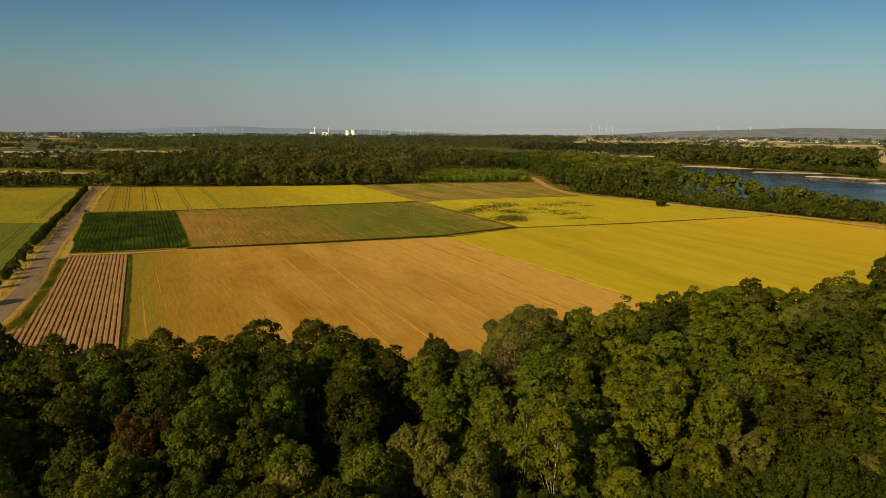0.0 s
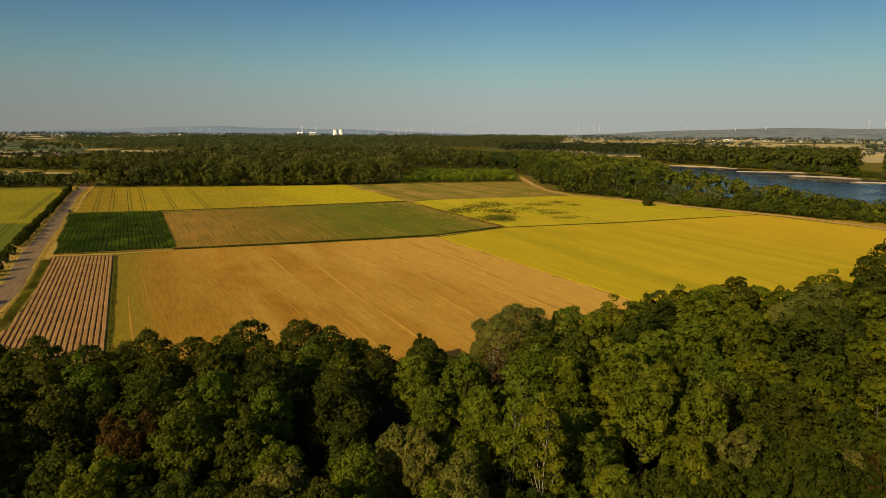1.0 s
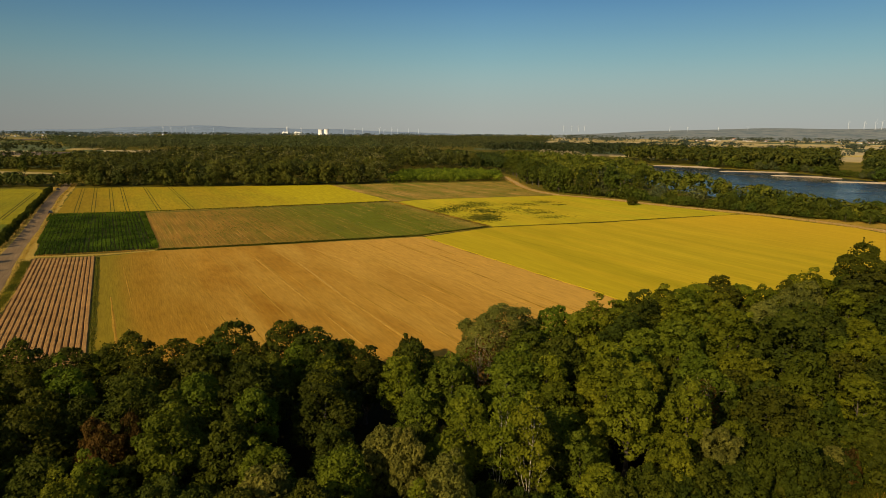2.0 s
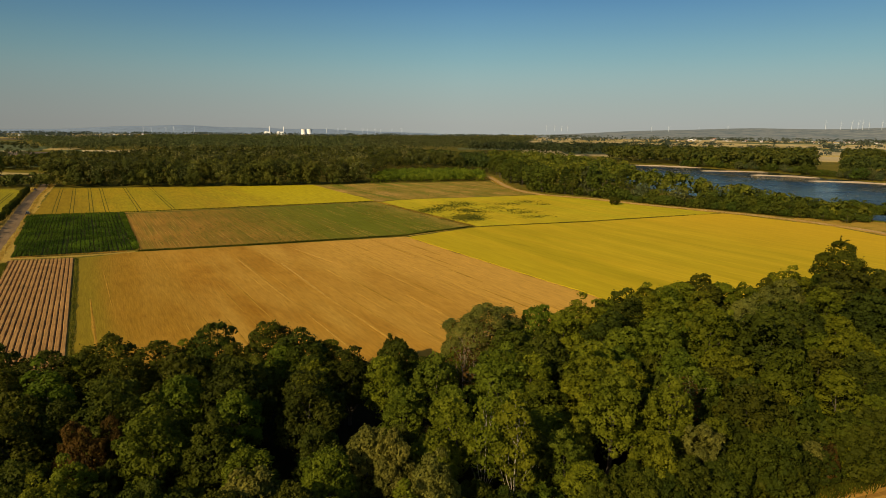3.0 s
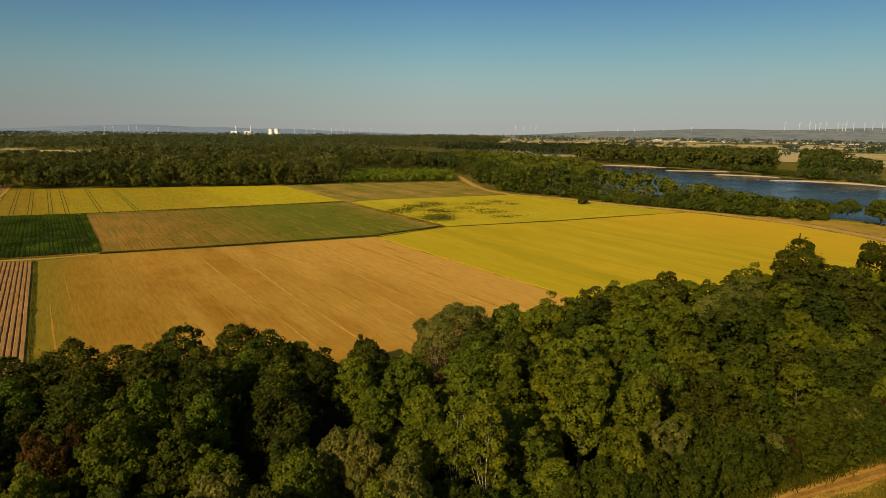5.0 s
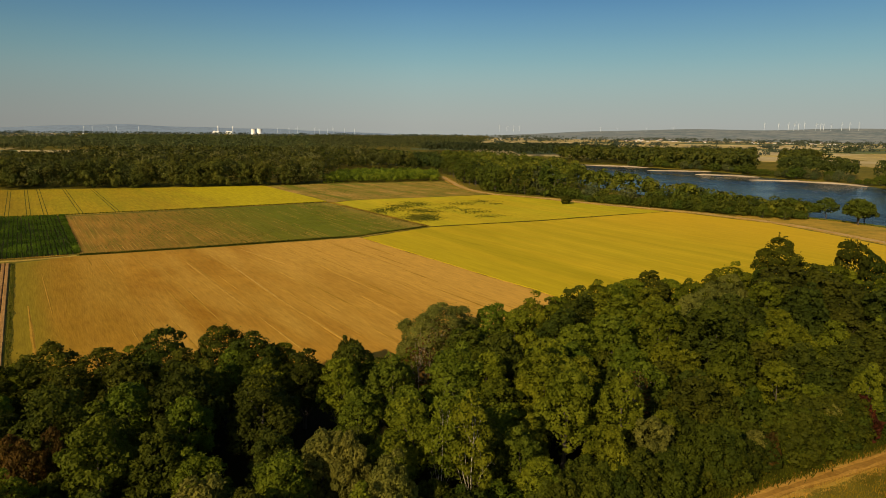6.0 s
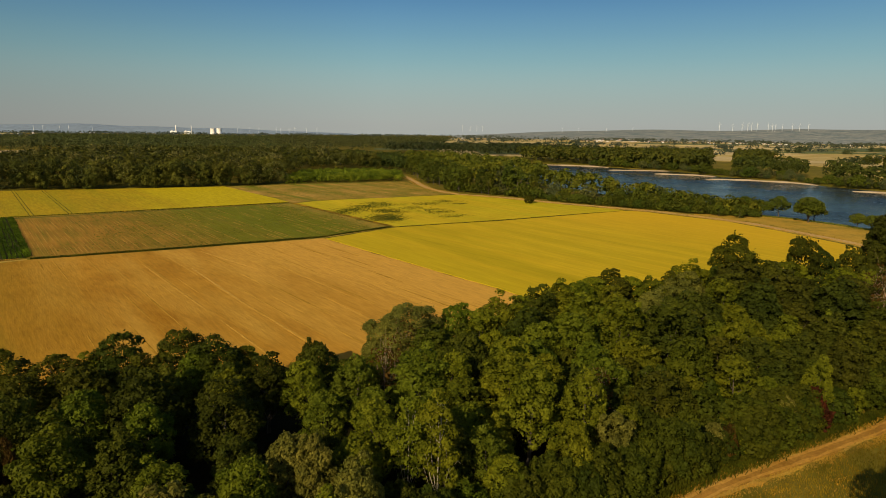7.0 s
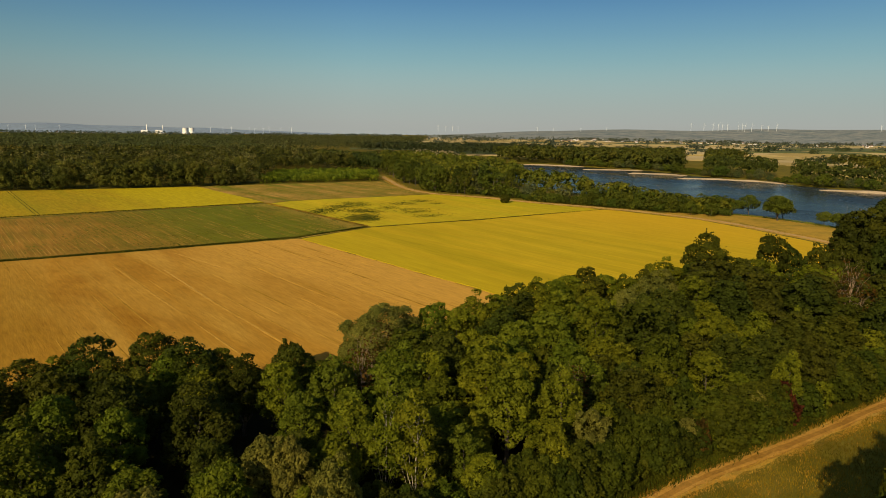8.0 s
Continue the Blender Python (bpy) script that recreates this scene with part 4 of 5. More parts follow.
tree("bank_poplar", -334, 546, 23.0, group="trees along the road", label="tall pointed dark tree beyond the fields", wide=0.8)

# belt between the field track and the river
BELT = [(100, 452), (118, 428), (152, 391), (190, 345), (212, 308), (222, 290), (236, 300), (228, 330), (205, 400), (190, 500), (180, 600), (160, 740), (100, 740), (92, 600), (93, 500)]
tn = np.array(TRACK_N)
BACK = {"bank_poplar": [], "bank_oak": []}


def tree_line(x, y):
    """The belt sinks from tall poplars in the north to low trees beside the open river bank."""
    rise = np.interp(math.degrees(math.atan2(x, y)), [8, 15.5, 18.5, 20.3, 21, 24.2, 27.6, 34, 37], [-1.4, -1.75, -2.15, -2.5, -3.3, -3.55, -4.0, -5.2, -5.6])
    return 45 + math.hypot(x, y) * math.tan(radians(rise))


for k in range(2600):
    x, y = rng.uniform(90, 240), rng.uniform(288, 740)
    if not inside(BELT, np.array([x]), np.array([y]))[0]:
        continue
    r = 6.4 if y < 430 else 7.0
    if not free(x, y, r):
        continue
    TAKEN.append((x, y, r))
    if y > 400:
        kind = "bank_poplar" if rng.random() < 0.75 else "bank_oak"
        h = rng.uniform(17, 24)
    else:
        kind = "bank_oak" if rng.random() < 0.9 else "bank_willow"
        h = rng.uniform(9, 14)
    h = min(h, tree_line(x, y) * rng.uniform(0.8, 1.03))
    if h < 3.5:
        continue
    if np.hypot(tn[:, 0] - x, tn[:, 1] - y).min() < 16:
        tree(kind, x, y, h, group="trees between track and river", name="riverside_tree")
    else:
        BACK["bank_poplar" if y > 400 else "bank_oak"].append((x, y, h))
for x, y in smooth_path([(97, 462), (112, 436), (135, 410), (158, 380), (196, 334), (214, 308), (226, 304)], 5.0):
    tree("bank_bush", x + rng.normal(0, 1.2) + 3, y + rng.normal(0, 1.2) + 3, rng.uniform(4, 7.5), group="bushes along the track", name="bush")
tree("hedge_tree", 130.7, 372.7, 5.5, group="bushes along the track", name="bush", wide=1.25, label="round dark bush standing alone at the field's edge")
tree("bank_willow", 133, 430, 20.0, group="trees between track and river", name="riverside_tree")
for x, y, h in ((238, 306, 9), (242, 302, 8.5), (234, 309, 10), (248.5, 297, 11), (250, 277, 12.5), (253, 281, 12), (257, 281, 9), (259, 256, 7), (258, 246, 7.5)):
    tree("round_tree", x, y, float(h), group="lone trees by the river", name="round_tree")

for x, y in smooth_path([(178, 356), (198, 338), (214, 321), (228, 307), (237, 303)], 5.0) + smooth_path([(190, 362), (210, 338), (226, 322), (238, 311)], 5.5):
    tree("bank_oak", x + rng.normal(0, 1.0), y + rng.normal(0, 1.0), rng.uniform(8, 11.5), group="trees between track and river", name="riverside_tree", wide=0.9)
for x, y in smooth_path([(150, 386), (178, 352), (198, 333), (214, 316), (228, 303), (236, 299)], 4.5):
    tree("bank_bush", x + rng.normal(0, 0.8), y + rng.normal(0, 0.8), rng.uniform(3.5, 6), group="bushes along the track", name="bush")
# far bank of the river
BACK["far_bank"] = []
for k in range(2600):
    y = rng.uniform(300, 800)
    far = np.interp(y, FAR_BANK_Y, FAR_BANK_X)
    off = rng.uniform(0.5, 120)
    x = far + off
    az = math.degrees(math.atan2(x, y))
    open_side = 34.3 < az < 36.4 or 41.5 < az < 43.0
    if y < 560 and off > 62 or (open_side and off > 14):
        continue
    r = 6.5 if off < 25 else 7.5
    if not free(x, y, r):
        continue
    TAKEN.append((x, y, r))
    if off < 14:
        kind, h = ("bank_willow" if rng.random() < 0.5 else "bank_bush"), rng.uniform(4, 7) if open_side else rng.uniform(6, 12)
        tree(kind, float(x), float(y), float(h), group="trees on the far bank", name="riverside_tree")
    else:
        BACK["far_bank"].append((x, y, rng.uniform(13, 20)))


def woods(name, xs, ys, hs, ws, per, size, material, label, seed, skirt=0.35, low=0.22, boughs=7):
    """A far wood that nobody could count: a domed crown of bulging boughs for every tree, all in one mesh."""
    rng = np.random.default_rng(seed)
    n = len(xs)
    d = on_sphere(rng, n, boughs)
    d[..., 2] = np.abs(d[..., 2]) * np.where(rng.random((n, boughs)) < skirt, -0.9, 1.0) + 0.1
    d = unit(d)
    d[:, 0] = unit(np.array([0, 0, 1.0]) + rng.normal(0, 0.25, (n, 3)))
    hz = hs * (0.5 - low / 2)
    half = np.stack([ws / 2, ws / 2, hz], 1)
    rl = ws[:, None] * rng.uniform(0.2, 0.34, (n, boughs))
    reach = rng.uniform(0.5, 0.75, (n, boughs))
    cs = np.stack([xs, ys, hs * (0.5 + low / 2)], 1)[:, None] + d * half[:, None] * reach[..., None]
    k, j = np.repeat(np.arange(n), per * 2), rng.integers(0, boughs, n * per * 2)
    out = unit(on_sphere(rng, n * per * 2) + 0.95 * d[k, j])
    c = cs[k, j] + out * (rl[k, j] * rng.uniform(0.9, 1.04, n * per * 2))[:, None]
    away = np.linalg.norm((c - np.stack([xs, ys, hs * (0.5 + low / 2)], 1)[k]) / half[k], axis=1)
    good = np.flatnonzero((away > 0.68) & (out[:, 2] > -0.5))
    good = rng.permutation(good)[:n * per]
    c, out = c[good], out[good]
    c[:, 2] = np.maximum(c[:, 2], 0.1)
    v, f = (leaf_tris if size < 0.8 else leaf_quads)(rng, c, out + rng.normal(0, 1, (len(c), 3)) * np.where(rng.random((len(c), 1)) < 0.3, 0.9, 0.18), size * rng.uniform(0.6, 1.2, len(c)), *(() if size < 0.8 else (0.7,)))
    return tagged(mesh_object(name, v, f, material), label, "woods", kind="stuff")


def fill(poly, spacing, rng, lo=14, hi=22, dropped=0.0):
    q = np.array(poly)
    gx, gy = np.meshgrid(np.arange(q[:, 0].min(), q[:, 0].max(), spacing), np.arange(q[:, 1].min(), q[:, 1].max(), spacing))
    x, y = gx.ravel() + rng.uniform(-0.5, 0.5, gx.size) * spacing, gy.ravel() + rng.uniform(-0.5, 0.5, gx.size) * spacing
    az = np.degrees(np.arctan2(x, y))
    gap = (y < 1000) & ((az > 34.3) & (az < 36.4) | (az > 41.5) & (az < 43))   # open fields seen between the copses
    k = inside(poly, x, y) & (in_river(x, y) < -6) & (rng.random(len(x)) > dropped) & ~gap
    x, y = x[k], y[k]
    return x, y, rng.uniform(lo, hi, len(x)), spacing * rng.uniform(1.1, 1.55, len(x))


for key, lab, lf in (("bank_poplar", "tall dark poplars behind the field track", "bank"), ("bank_oak", "green trees crowding the river bank", "bank"), ("far_bank", "dark trees lining the far bank", "far")):
    q = np.array(BACK[key])
    woods("bank_wood", q[:, 0], q[:, 1], q[:, 2], 9.5 * np.ones(len(q)) * rng.uniform(0.8, 1.25, len(q)), 90, 1.1, LEAF[lf], lab, 30)
YOUNG = [(-28, 524), (74, 546), (80, 608), (70, 626), (-14, 612)]
W1 = [(-258, 480), (-168, 487), (-70, 504), (-30, 522), (70, 560), (60, 660), (0, 900), (-290, 900), (-285, 730), (-335, 610)]
W1F = [(-258, 478), (-168, 484), (-70, 501), (-30, 519), (-32, 540), (-70, 524), (-168, 506), (-262, 502)]
x, y, h, w = fill(W1F, 8.5, rng, 15, 23)
three = np.repeat(np.arange(len(x)), 3)   # lower boughs and younger trees in front of each crown
x, y = np.concatenate([x, x[three] + rng.normal(0, 4, len(three))]), np.concatenate([y, y[three] + rng.normal(-2, 3, len(three))])
h, w = np.concatenate([h, h[three] * rng.uniform(0.4, 0.92, len(three))]), np.concatenate([w * 0.9, w[three] * rng.uniform(0.5, 0.8, len(three))])
woods("wood_front", x, y, h, w, 420, 0.5, LEAF["far"], "dense dark green edge of a mixed wood", 31, 0.5, 0.0)
x, y, h, w = fill(W1F, 22, rng, 15, 20)
woods("willow_wood", x, y - 4, h * 0.8, w * 0.75, 420, 0.5, LEAF["farsilver"], "silvery willows along the wood's edge", 32, 0.45, 0.05)
x, y, h, w = fill(W1, 9.5, rng, 14.5, 21)
k = ~inside(YOUNG, x, y)
x, y, h, w = x[k], y[k], h[k], w[k]
k = y < 500 + 150 + 0.12 * x
woods("wood", x[k], y[k], h[k], w[k], 190, 0.75, LEAF["far"], "wide dark green deciduous wood", 33, 0.1)
woods("wood", x[~k], y[~k], h[~k], w[~k], 60, 1.4, LEAF["far"], "wide dark green deciduous wood", 43, 0.0)
x, y, h, w = fill(W1, 30, rng, 18, 25, 0.3)
k = ~inside(YOUNG, x, y)
x, y, h, w = x[k], y[k], h[k], w[k]
woods("pale_wood", x, y, h, w * 0.42, 80, 1.0, LEAF["farsilver"], "pale crowns scattered in the wood", 34, 0.1)
x, y, h, w = fill(YOUNG, 4.6, rng, 5, 8)
woods("young_plantation", x, y, h, w, 110, 0.6, LEAF["young"], "bright green plantation of young trees", 35, 0.35, 0.0)
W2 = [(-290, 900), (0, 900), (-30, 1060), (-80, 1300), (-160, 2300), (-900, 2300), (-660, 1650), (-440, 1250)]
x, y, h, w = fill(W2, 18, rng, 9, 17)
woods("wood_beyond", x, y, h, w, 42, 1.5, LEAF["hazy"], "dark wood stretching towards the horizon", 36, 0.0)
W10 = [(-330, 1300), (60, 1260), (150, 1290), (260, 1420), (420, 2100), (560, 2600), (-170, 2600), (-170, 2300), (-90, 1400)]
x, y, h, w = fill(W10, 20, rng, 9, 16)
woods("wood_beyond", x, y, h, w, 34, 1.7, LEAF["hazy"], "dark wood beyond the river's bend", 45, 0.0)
W3 = [(-470, 452), (-330, 464), (-262, 474), (-268, 498), (-330, 508), (-420, 505), (-520, 495)]
x, y, h, w = fill(W3, 6.5, rng, 4.5, 9.5)
woods("hedgerow_wood", x, y, h, w, 110, 0.85, LEAF["far"], "dark belt of trees beyond the green field", 37)
W4 = [(-640, 720), (-420, 665), (-335, 640), (-320, 700), (-360, 760), (-640, 830)]
x, y, h, w = fill(W4, 8, rng, 9, 17)
h *= np.interp(x, (-520, -455, -395, -350), (0.35, 0.5, 0.85, 1.1))   # lower towards the west
woods("field_wood", x, y, h, w, 90, 1.15, LEAF["far"], "second belt of dark trees", 38)
W9 = [(-900, 1620), (-680, 1660), (-560, 1750), (-760, 2200), (-1250, 2250), (-1150, 1950)]
x, y, h, w = fill(W9, 19, rng, 5, 10, 0.7)
woods("west_wood", x, y, h, w, 36, 2.3, LEAF["hazy"], "loose dark copses beyond the western fields", 44, 0.2)
W11 = [(-655, 1215), (-560, 1275), (-440, 1290), (-620, 1600), (-700, 1640), (-830, 1530)]
x, y, h, w = fill(W11, 17, rng, 10, 16)
woods("west_wood", x, y, h, w, 46, 1.7, LEAF["hazy"], "dark wood behind a pale strip of stubble", 46, 0.3, 0.0)
W12 = [(56, 632), (92, 630), (98, 745), (60, 800), (20, 900), (0, 900), (52, 660)]
x, y, h, w = fill(W12, 9, rng, 11, 17)
woods("wood", x, y, h, w, 110, 1.0, LEAF["far"], "green trees beyond the young plantation", 47, 0.2)
W5 = [(85, 745), (150, 760), (110, 880), (50, 990), (20, 1040), (60, 880)]
x, y, h, w = fill(W5, 8.5, rng, 9, 14)
woods("river_wood", x, y, h, w, 64, 1.6, LEAF["far"], "tall trees along the river bend", 39, 0.2)
W6 = [(290, 800), (420, 680), (470, 640), (760, 930), (640, 1010), (330, 1010)]
x, y, h, w = fill(W6, 11, rng, 13, 20)
woods("far_bank_wood", x, y, h, w, 46, 2.0, LEAF["far"], "dark wood on the far bank", 40, 0.2)
W7 = [(560, 470), (640, 420), (900, 640), (760, 760), (690, 650)]
x, y, h, w = fill(W7, 11, rng, 10, 18, 0.45)
woods("far_copse", x, y, h, w, 50, 1.8, LEAF["far"], "loose copses among far fields", 41, 0.2)
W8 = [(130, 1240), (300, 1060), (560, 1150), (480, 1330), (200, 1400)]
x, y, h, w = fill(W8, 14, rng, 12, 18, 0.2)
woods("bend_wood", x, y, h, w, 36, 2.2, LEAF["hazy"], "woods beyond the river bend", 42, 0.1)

# ------------------------------------------------------------------ far plain: fields, belts of trees, villages
rng = np.random.default_rng(5)
FAR_COLOURS = [ground_material("far_field_straw", (0.38, 0.28, 0.12), (0.46, 0.36, 0.17), (0.33, 0.25, 0.1), 0.004, 0.03, 0.2, 0.1, 0.1),
               ground_material("far_field_gold", (0.32, 0.23, 0.07), (0.38, 0.28, 0.1), (0.28, 0.22, 0.07), 0.004, 0.03, 0.2, 0.1, 0.1),
               ground_material("far_field_green", (0.07, 0.09, 0.03), (0.11, 0.12, 0.045), (0.09, 0.1, 0.04), 0.004, 0.03, 0.2, 0.1, 0.1),
               ground_material("far_field_soil", (0.1, 0.07, 0.05), (0.14, 0.1, 0.07), (0.12, 0.09, 0.06), 0.004, 0.03, 0.2, 0.1, 0.1)]
FAR_NAMES = ["pale straw-coloured far field", "golden far field", "green far field", "brown ploughed far field"]


def far_fields(region, wide, deep, weights, count, seed, angle=0.2):
    rng = np.random.default_rng(seed)
    q = np.array(region)
    made = 0
    level = 0.1
    while made < count:
        x, y = rng.uniform(q[:, 0].min(), q[:, 0].max()), rng.uniform(q[:, 1].min(), q[:, 1].max())
        if not inside(region, np.array([x]), np.array([y]))[0] or in_river(x, y) > -60:
            continue
        made += 1
        level += 0.012
        k = rng.choice(4, p=weights)
        a = angle + rng.choice([0, 0, math.pi / 2]) + rng.normal(0, 0.05)
        L, W = wide * rng.uniform(0.5, 1.5), deep * rng.uniform(0.5, 1.5)
        c, s = math.cos(a), math.sin(a)
        poly = [(x + c * i * L - s * j * W, y + s * i * L + c * j * W) for i, j in ((-0.5, -0.5), (0.5, -0.5), (0.5, 0.5), (-0.5, 0.5))]
        slab("far_field", poly, 0, level, FAR_COLOURS[k], FAR_NAMES[k], "field", 0.5, 60, seed=made)


slab("far_field", [(-437, 600), (-303, 571), (-322, 612), (-455, 650)], 0, 0.3, FAR_COLOURS[1], "narrow yellow-green field between two belts", "field", 0.5, 20, seed=70)
slab("far_field", [(-526, 1079), (-401, 1131), (-434, 1225), (-570, 1168)], 0, 2.0, FAR_COLOURS[0], "pale strip of stubble before a wood", "field", 0.5, 40, seed=71)
far_fields([(-1000, 700), (-345, 720), (-420, 900), (-900, 1500), (-1500, 2300), (-2200, 1600)], 240, 90, (0.14, 0.14, 0.46, 0.26), 150, 61, 0.3)
far_fields([(600, 420), (760, 400), (1300, 900), (1500, 1500), (900, 1500), (700, 900)], 190, 75, (0.6, 0.28, 0.09, 0.03), 60, 62, -0.5)
far_fields([(330, 1250), (900, 1060), (1500, 1500), (2600, 2400), (2300, 3300), (500, 3300)], 420, 170, (0.56, 0.24, 0.17, 0.03), 150, 63, -0.2)
far_fields([(-2600, 1900), (-900, 2400), (-900, 3600), (-3200, 3600)], 420, 150, (0.45, 0.2, 0.25, 0.1), 50, 64, 0.2)


def belts(name, region, count, length, seed, material, label, lo=8, hi=15, per=18, size=2.5):
    """Rows and clumps of trees scattered over the far plain."""
    rng = np.random.default_rng(seed)
    q = np.array(region)
    xs, ys = [], []
    while len(xs) < count:
        x, y = rng.uniform(q[:, 0].min(), q[:, 0].max()), rng.uniform(q[:, 1].min(), q[:, 1].max())
        if not inside(region, np.array([x]), np.array([y]))[0]:
            continue
        n = int(rng.integers(4, 22))
        a = rng.choice([0.3, -0.2, 1.3]) + rng.normal(0, 0.2)
        t = rng.uniform(-0.5, 0.5, n) * length * rng.uniform(0.3, 1.4)
        xs += list(x + np.cos(a) * t + rng.normal(0, 6, n))
        ys += list(y + np.sin(a) * t + rng.normal(0, 6, n))
    xs, ys = np.array(xs), np.array(ys)
    k = in_river(xs, ys) < -8
    xs, ys = xs[k], ys[k]
    woods(name, xs, ys, rng.uniform(lo, hi, len(xs)), rng.uniform(8, 16, len(xs)), per, size, material, label, seed, 0.45, 0.0)


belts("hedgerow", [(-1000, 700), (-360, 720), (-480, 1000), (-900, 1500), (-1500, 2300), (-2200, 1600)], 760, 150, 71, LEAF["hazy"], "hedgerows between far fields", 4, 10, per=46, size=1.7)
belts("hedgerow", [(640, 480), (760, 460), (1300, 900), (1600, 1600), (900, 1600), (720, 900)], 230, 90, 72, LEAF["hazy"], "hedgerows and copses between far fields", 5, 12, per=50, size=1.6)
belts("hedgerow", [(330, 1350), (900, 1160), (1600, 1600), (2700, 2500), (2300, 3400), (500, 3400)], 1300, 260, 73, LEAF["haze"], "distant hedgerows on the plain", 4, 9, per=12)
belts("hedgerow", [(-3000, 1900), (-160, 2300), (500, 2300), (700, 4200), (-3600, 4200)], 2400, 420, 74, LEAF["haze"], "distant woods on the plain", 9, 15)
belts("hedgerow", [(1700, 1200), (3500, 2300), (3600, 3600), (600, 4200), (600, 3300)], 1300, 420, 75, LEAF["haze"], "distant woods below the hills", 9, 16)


def house(x, y, size, spin, roofed):
    root = tagged(new("house"), "small white house with a tiled roof" if roofed else "long white flat-roofed farm building", "house", "far village houses")
    root.matrix_basis = pose(x, y, 0, 0, 0, spin)
    a, b, h = size
    bm = bmesh.new()
    bmesh.ops.create_cube(bm, size=1, matrix=Matrix.Translation((0, 0, h / 2)) @ Matrix.Diagonal((a, b, h, 1)))
    part("wall", bm, M_WHITE, root)
    bm = bmesh.new()
    o, r = 0.5, (b * 0.4 if roofed else 0.4)
    v = [bm.verts.new(p) for p in ((-a / 2 - o, -b / 2 - o, h), (a / 2 + o, -b / 2 - o, h), (a / 2 + o, b / 2 + o, h), (-a / 2 - o, b / 2 + o, h), (-a / 2 - o, 0, h + r), (a / 2 + o, 0, h + r))]
    for f in ((0, 1, 5, 4), (2, 3, 4, 5), (1, 2, 5), (3, 0, 4), (3, 2, 1, 0)):
        bm.faces.new([v[i] for i in f])
    part("roof", bm, M_ROOF if roofed else M_CONCRETE, root)
    return root


house_a, house_b = house(1480, 2900, (14, 10, 8), 20, True), house(1560, 2950, (36, 16, 9), 10, False)


def village(az0, az1, d0, d1, count, seed):
    rng = np.random.default_rng(seed)
    for k in range(count):
        az, d = radians(rng.uniform(az0, az1)), rng.uniform(d0, d1)
        s = rng.uniform(0.32, 0.56)
        ob = copy_thing(house_a if rng.random() < 0.75 else house_b, pose(d * math.sin(az), d * math.cos(az), 0, 0, 0, rng.uniform(0, 180)))
        ob.matrix_basis = ob.matrix_basis @ Matrix.Diagonal((s, s, s, 1))


village(24, 34, 2900, 3500, 34, 81)
village(7, 17, 2900, 3600, 26, 82)
village(34, 40, 2800, 3300, 30, 83)
village(43, 49, 2600, 3200, 14, 84)
village(-36, -27, 2900, 3500, 14, 85)
village(-24, -14, 3600, 4200, 16, 86)
village(0, 5, 3600, 4200, 10, 87)


# power station on the plain
def cooling_tower(az, dist, height, radius):
    root = tagged(new("cooling_tower"), "squat white concrete cooling tower on the horizon", "cooling tower", "cooling towers")
    root.matrix_basis = pose(dist * math.sin(radians(az)), dist * math.cos(radians(az)), 0)
    verts, faces, seg, lev = [], [], 32, 10
    for j in range(lev + 1):
        g = j / lev
        r = radius * (1.0 - 0.12 * math.sin(g * math.pi * 0.75))
        verts += [(r * math.cos(k * math.tau / seg), r * math.sin(k * math.tau / seg), g * height) for k in range(seg)]
    for j in range(lev):
        for k in range(seg):
            faces.append((j * seg + k, j * seg + (k + 1) % seg, (j + 1) * seg + (k + 1) % seg, (j + 1) * seg + k))
    mesh_object("shell", verts, faces, M_CONCRETE, root, True)
    rv, rf = tube([(0, 0, height - 1.5), (0, 0, height + 0.5)], [radius * 0.94, radius * 0.94], 32)
    mesh_object("rim", rv, rf, M_CONCRETE, root)


cooling_tower(-8.6, 4200, 34, 17)
cooling_tower(-8.1, 4400, 35, 18)


def chimney(az, dist, height, radius):
    ob = mesh_object("chimney", *tube([(0, 0, 0), (0, 0, height * 0.5), (0, 0, height)], [radius * 1.3, radius * 1.1, radius], 12), M_CONCRETE, None, True)
    ob.matrix_basis = pose(dist * math.sin(radians(az)), dist * math.cos(radians(az)), 0)
    return tagged(ob, "tall pale concrete chimney of the power station", "chimney")


def reactor_dome(az, dist, radius):
    root = tagged(new("reactor_building"), "white domed power station building", "building")
    root.matrix_basis = pose(dist * math.sin(radians(az)), dist * math.cos(radians(az)), 0)
    bm = bmesh.new()
    bmesh.ops.create_uvsphere(bm, u_segments=24, v_segments=12, radius=radius)
    bmesh.ops.translate(bm, vec=(0, 0, 10), verts=bm.verts)
    part("dome", bm, M_CONCRETE, root)
    bm = bmesh.new()
    bmesh.ops.create_cube(bm, size=1, matrix=Matrix.Translation((radius * 1.6, 0, 9)) @ Matrix.Diagonal((radius * 1.8, radius, 18, 1)))
    part("hall", bm, M_WHITE, root)


chimney(-11.5, 4250, 52, 2.2)
chimney(-10.3, 4250, 50, 1.4)
reactor_dome(-11.8, 4200, 11)
reactor_dome(-10.75, 4200, 11)


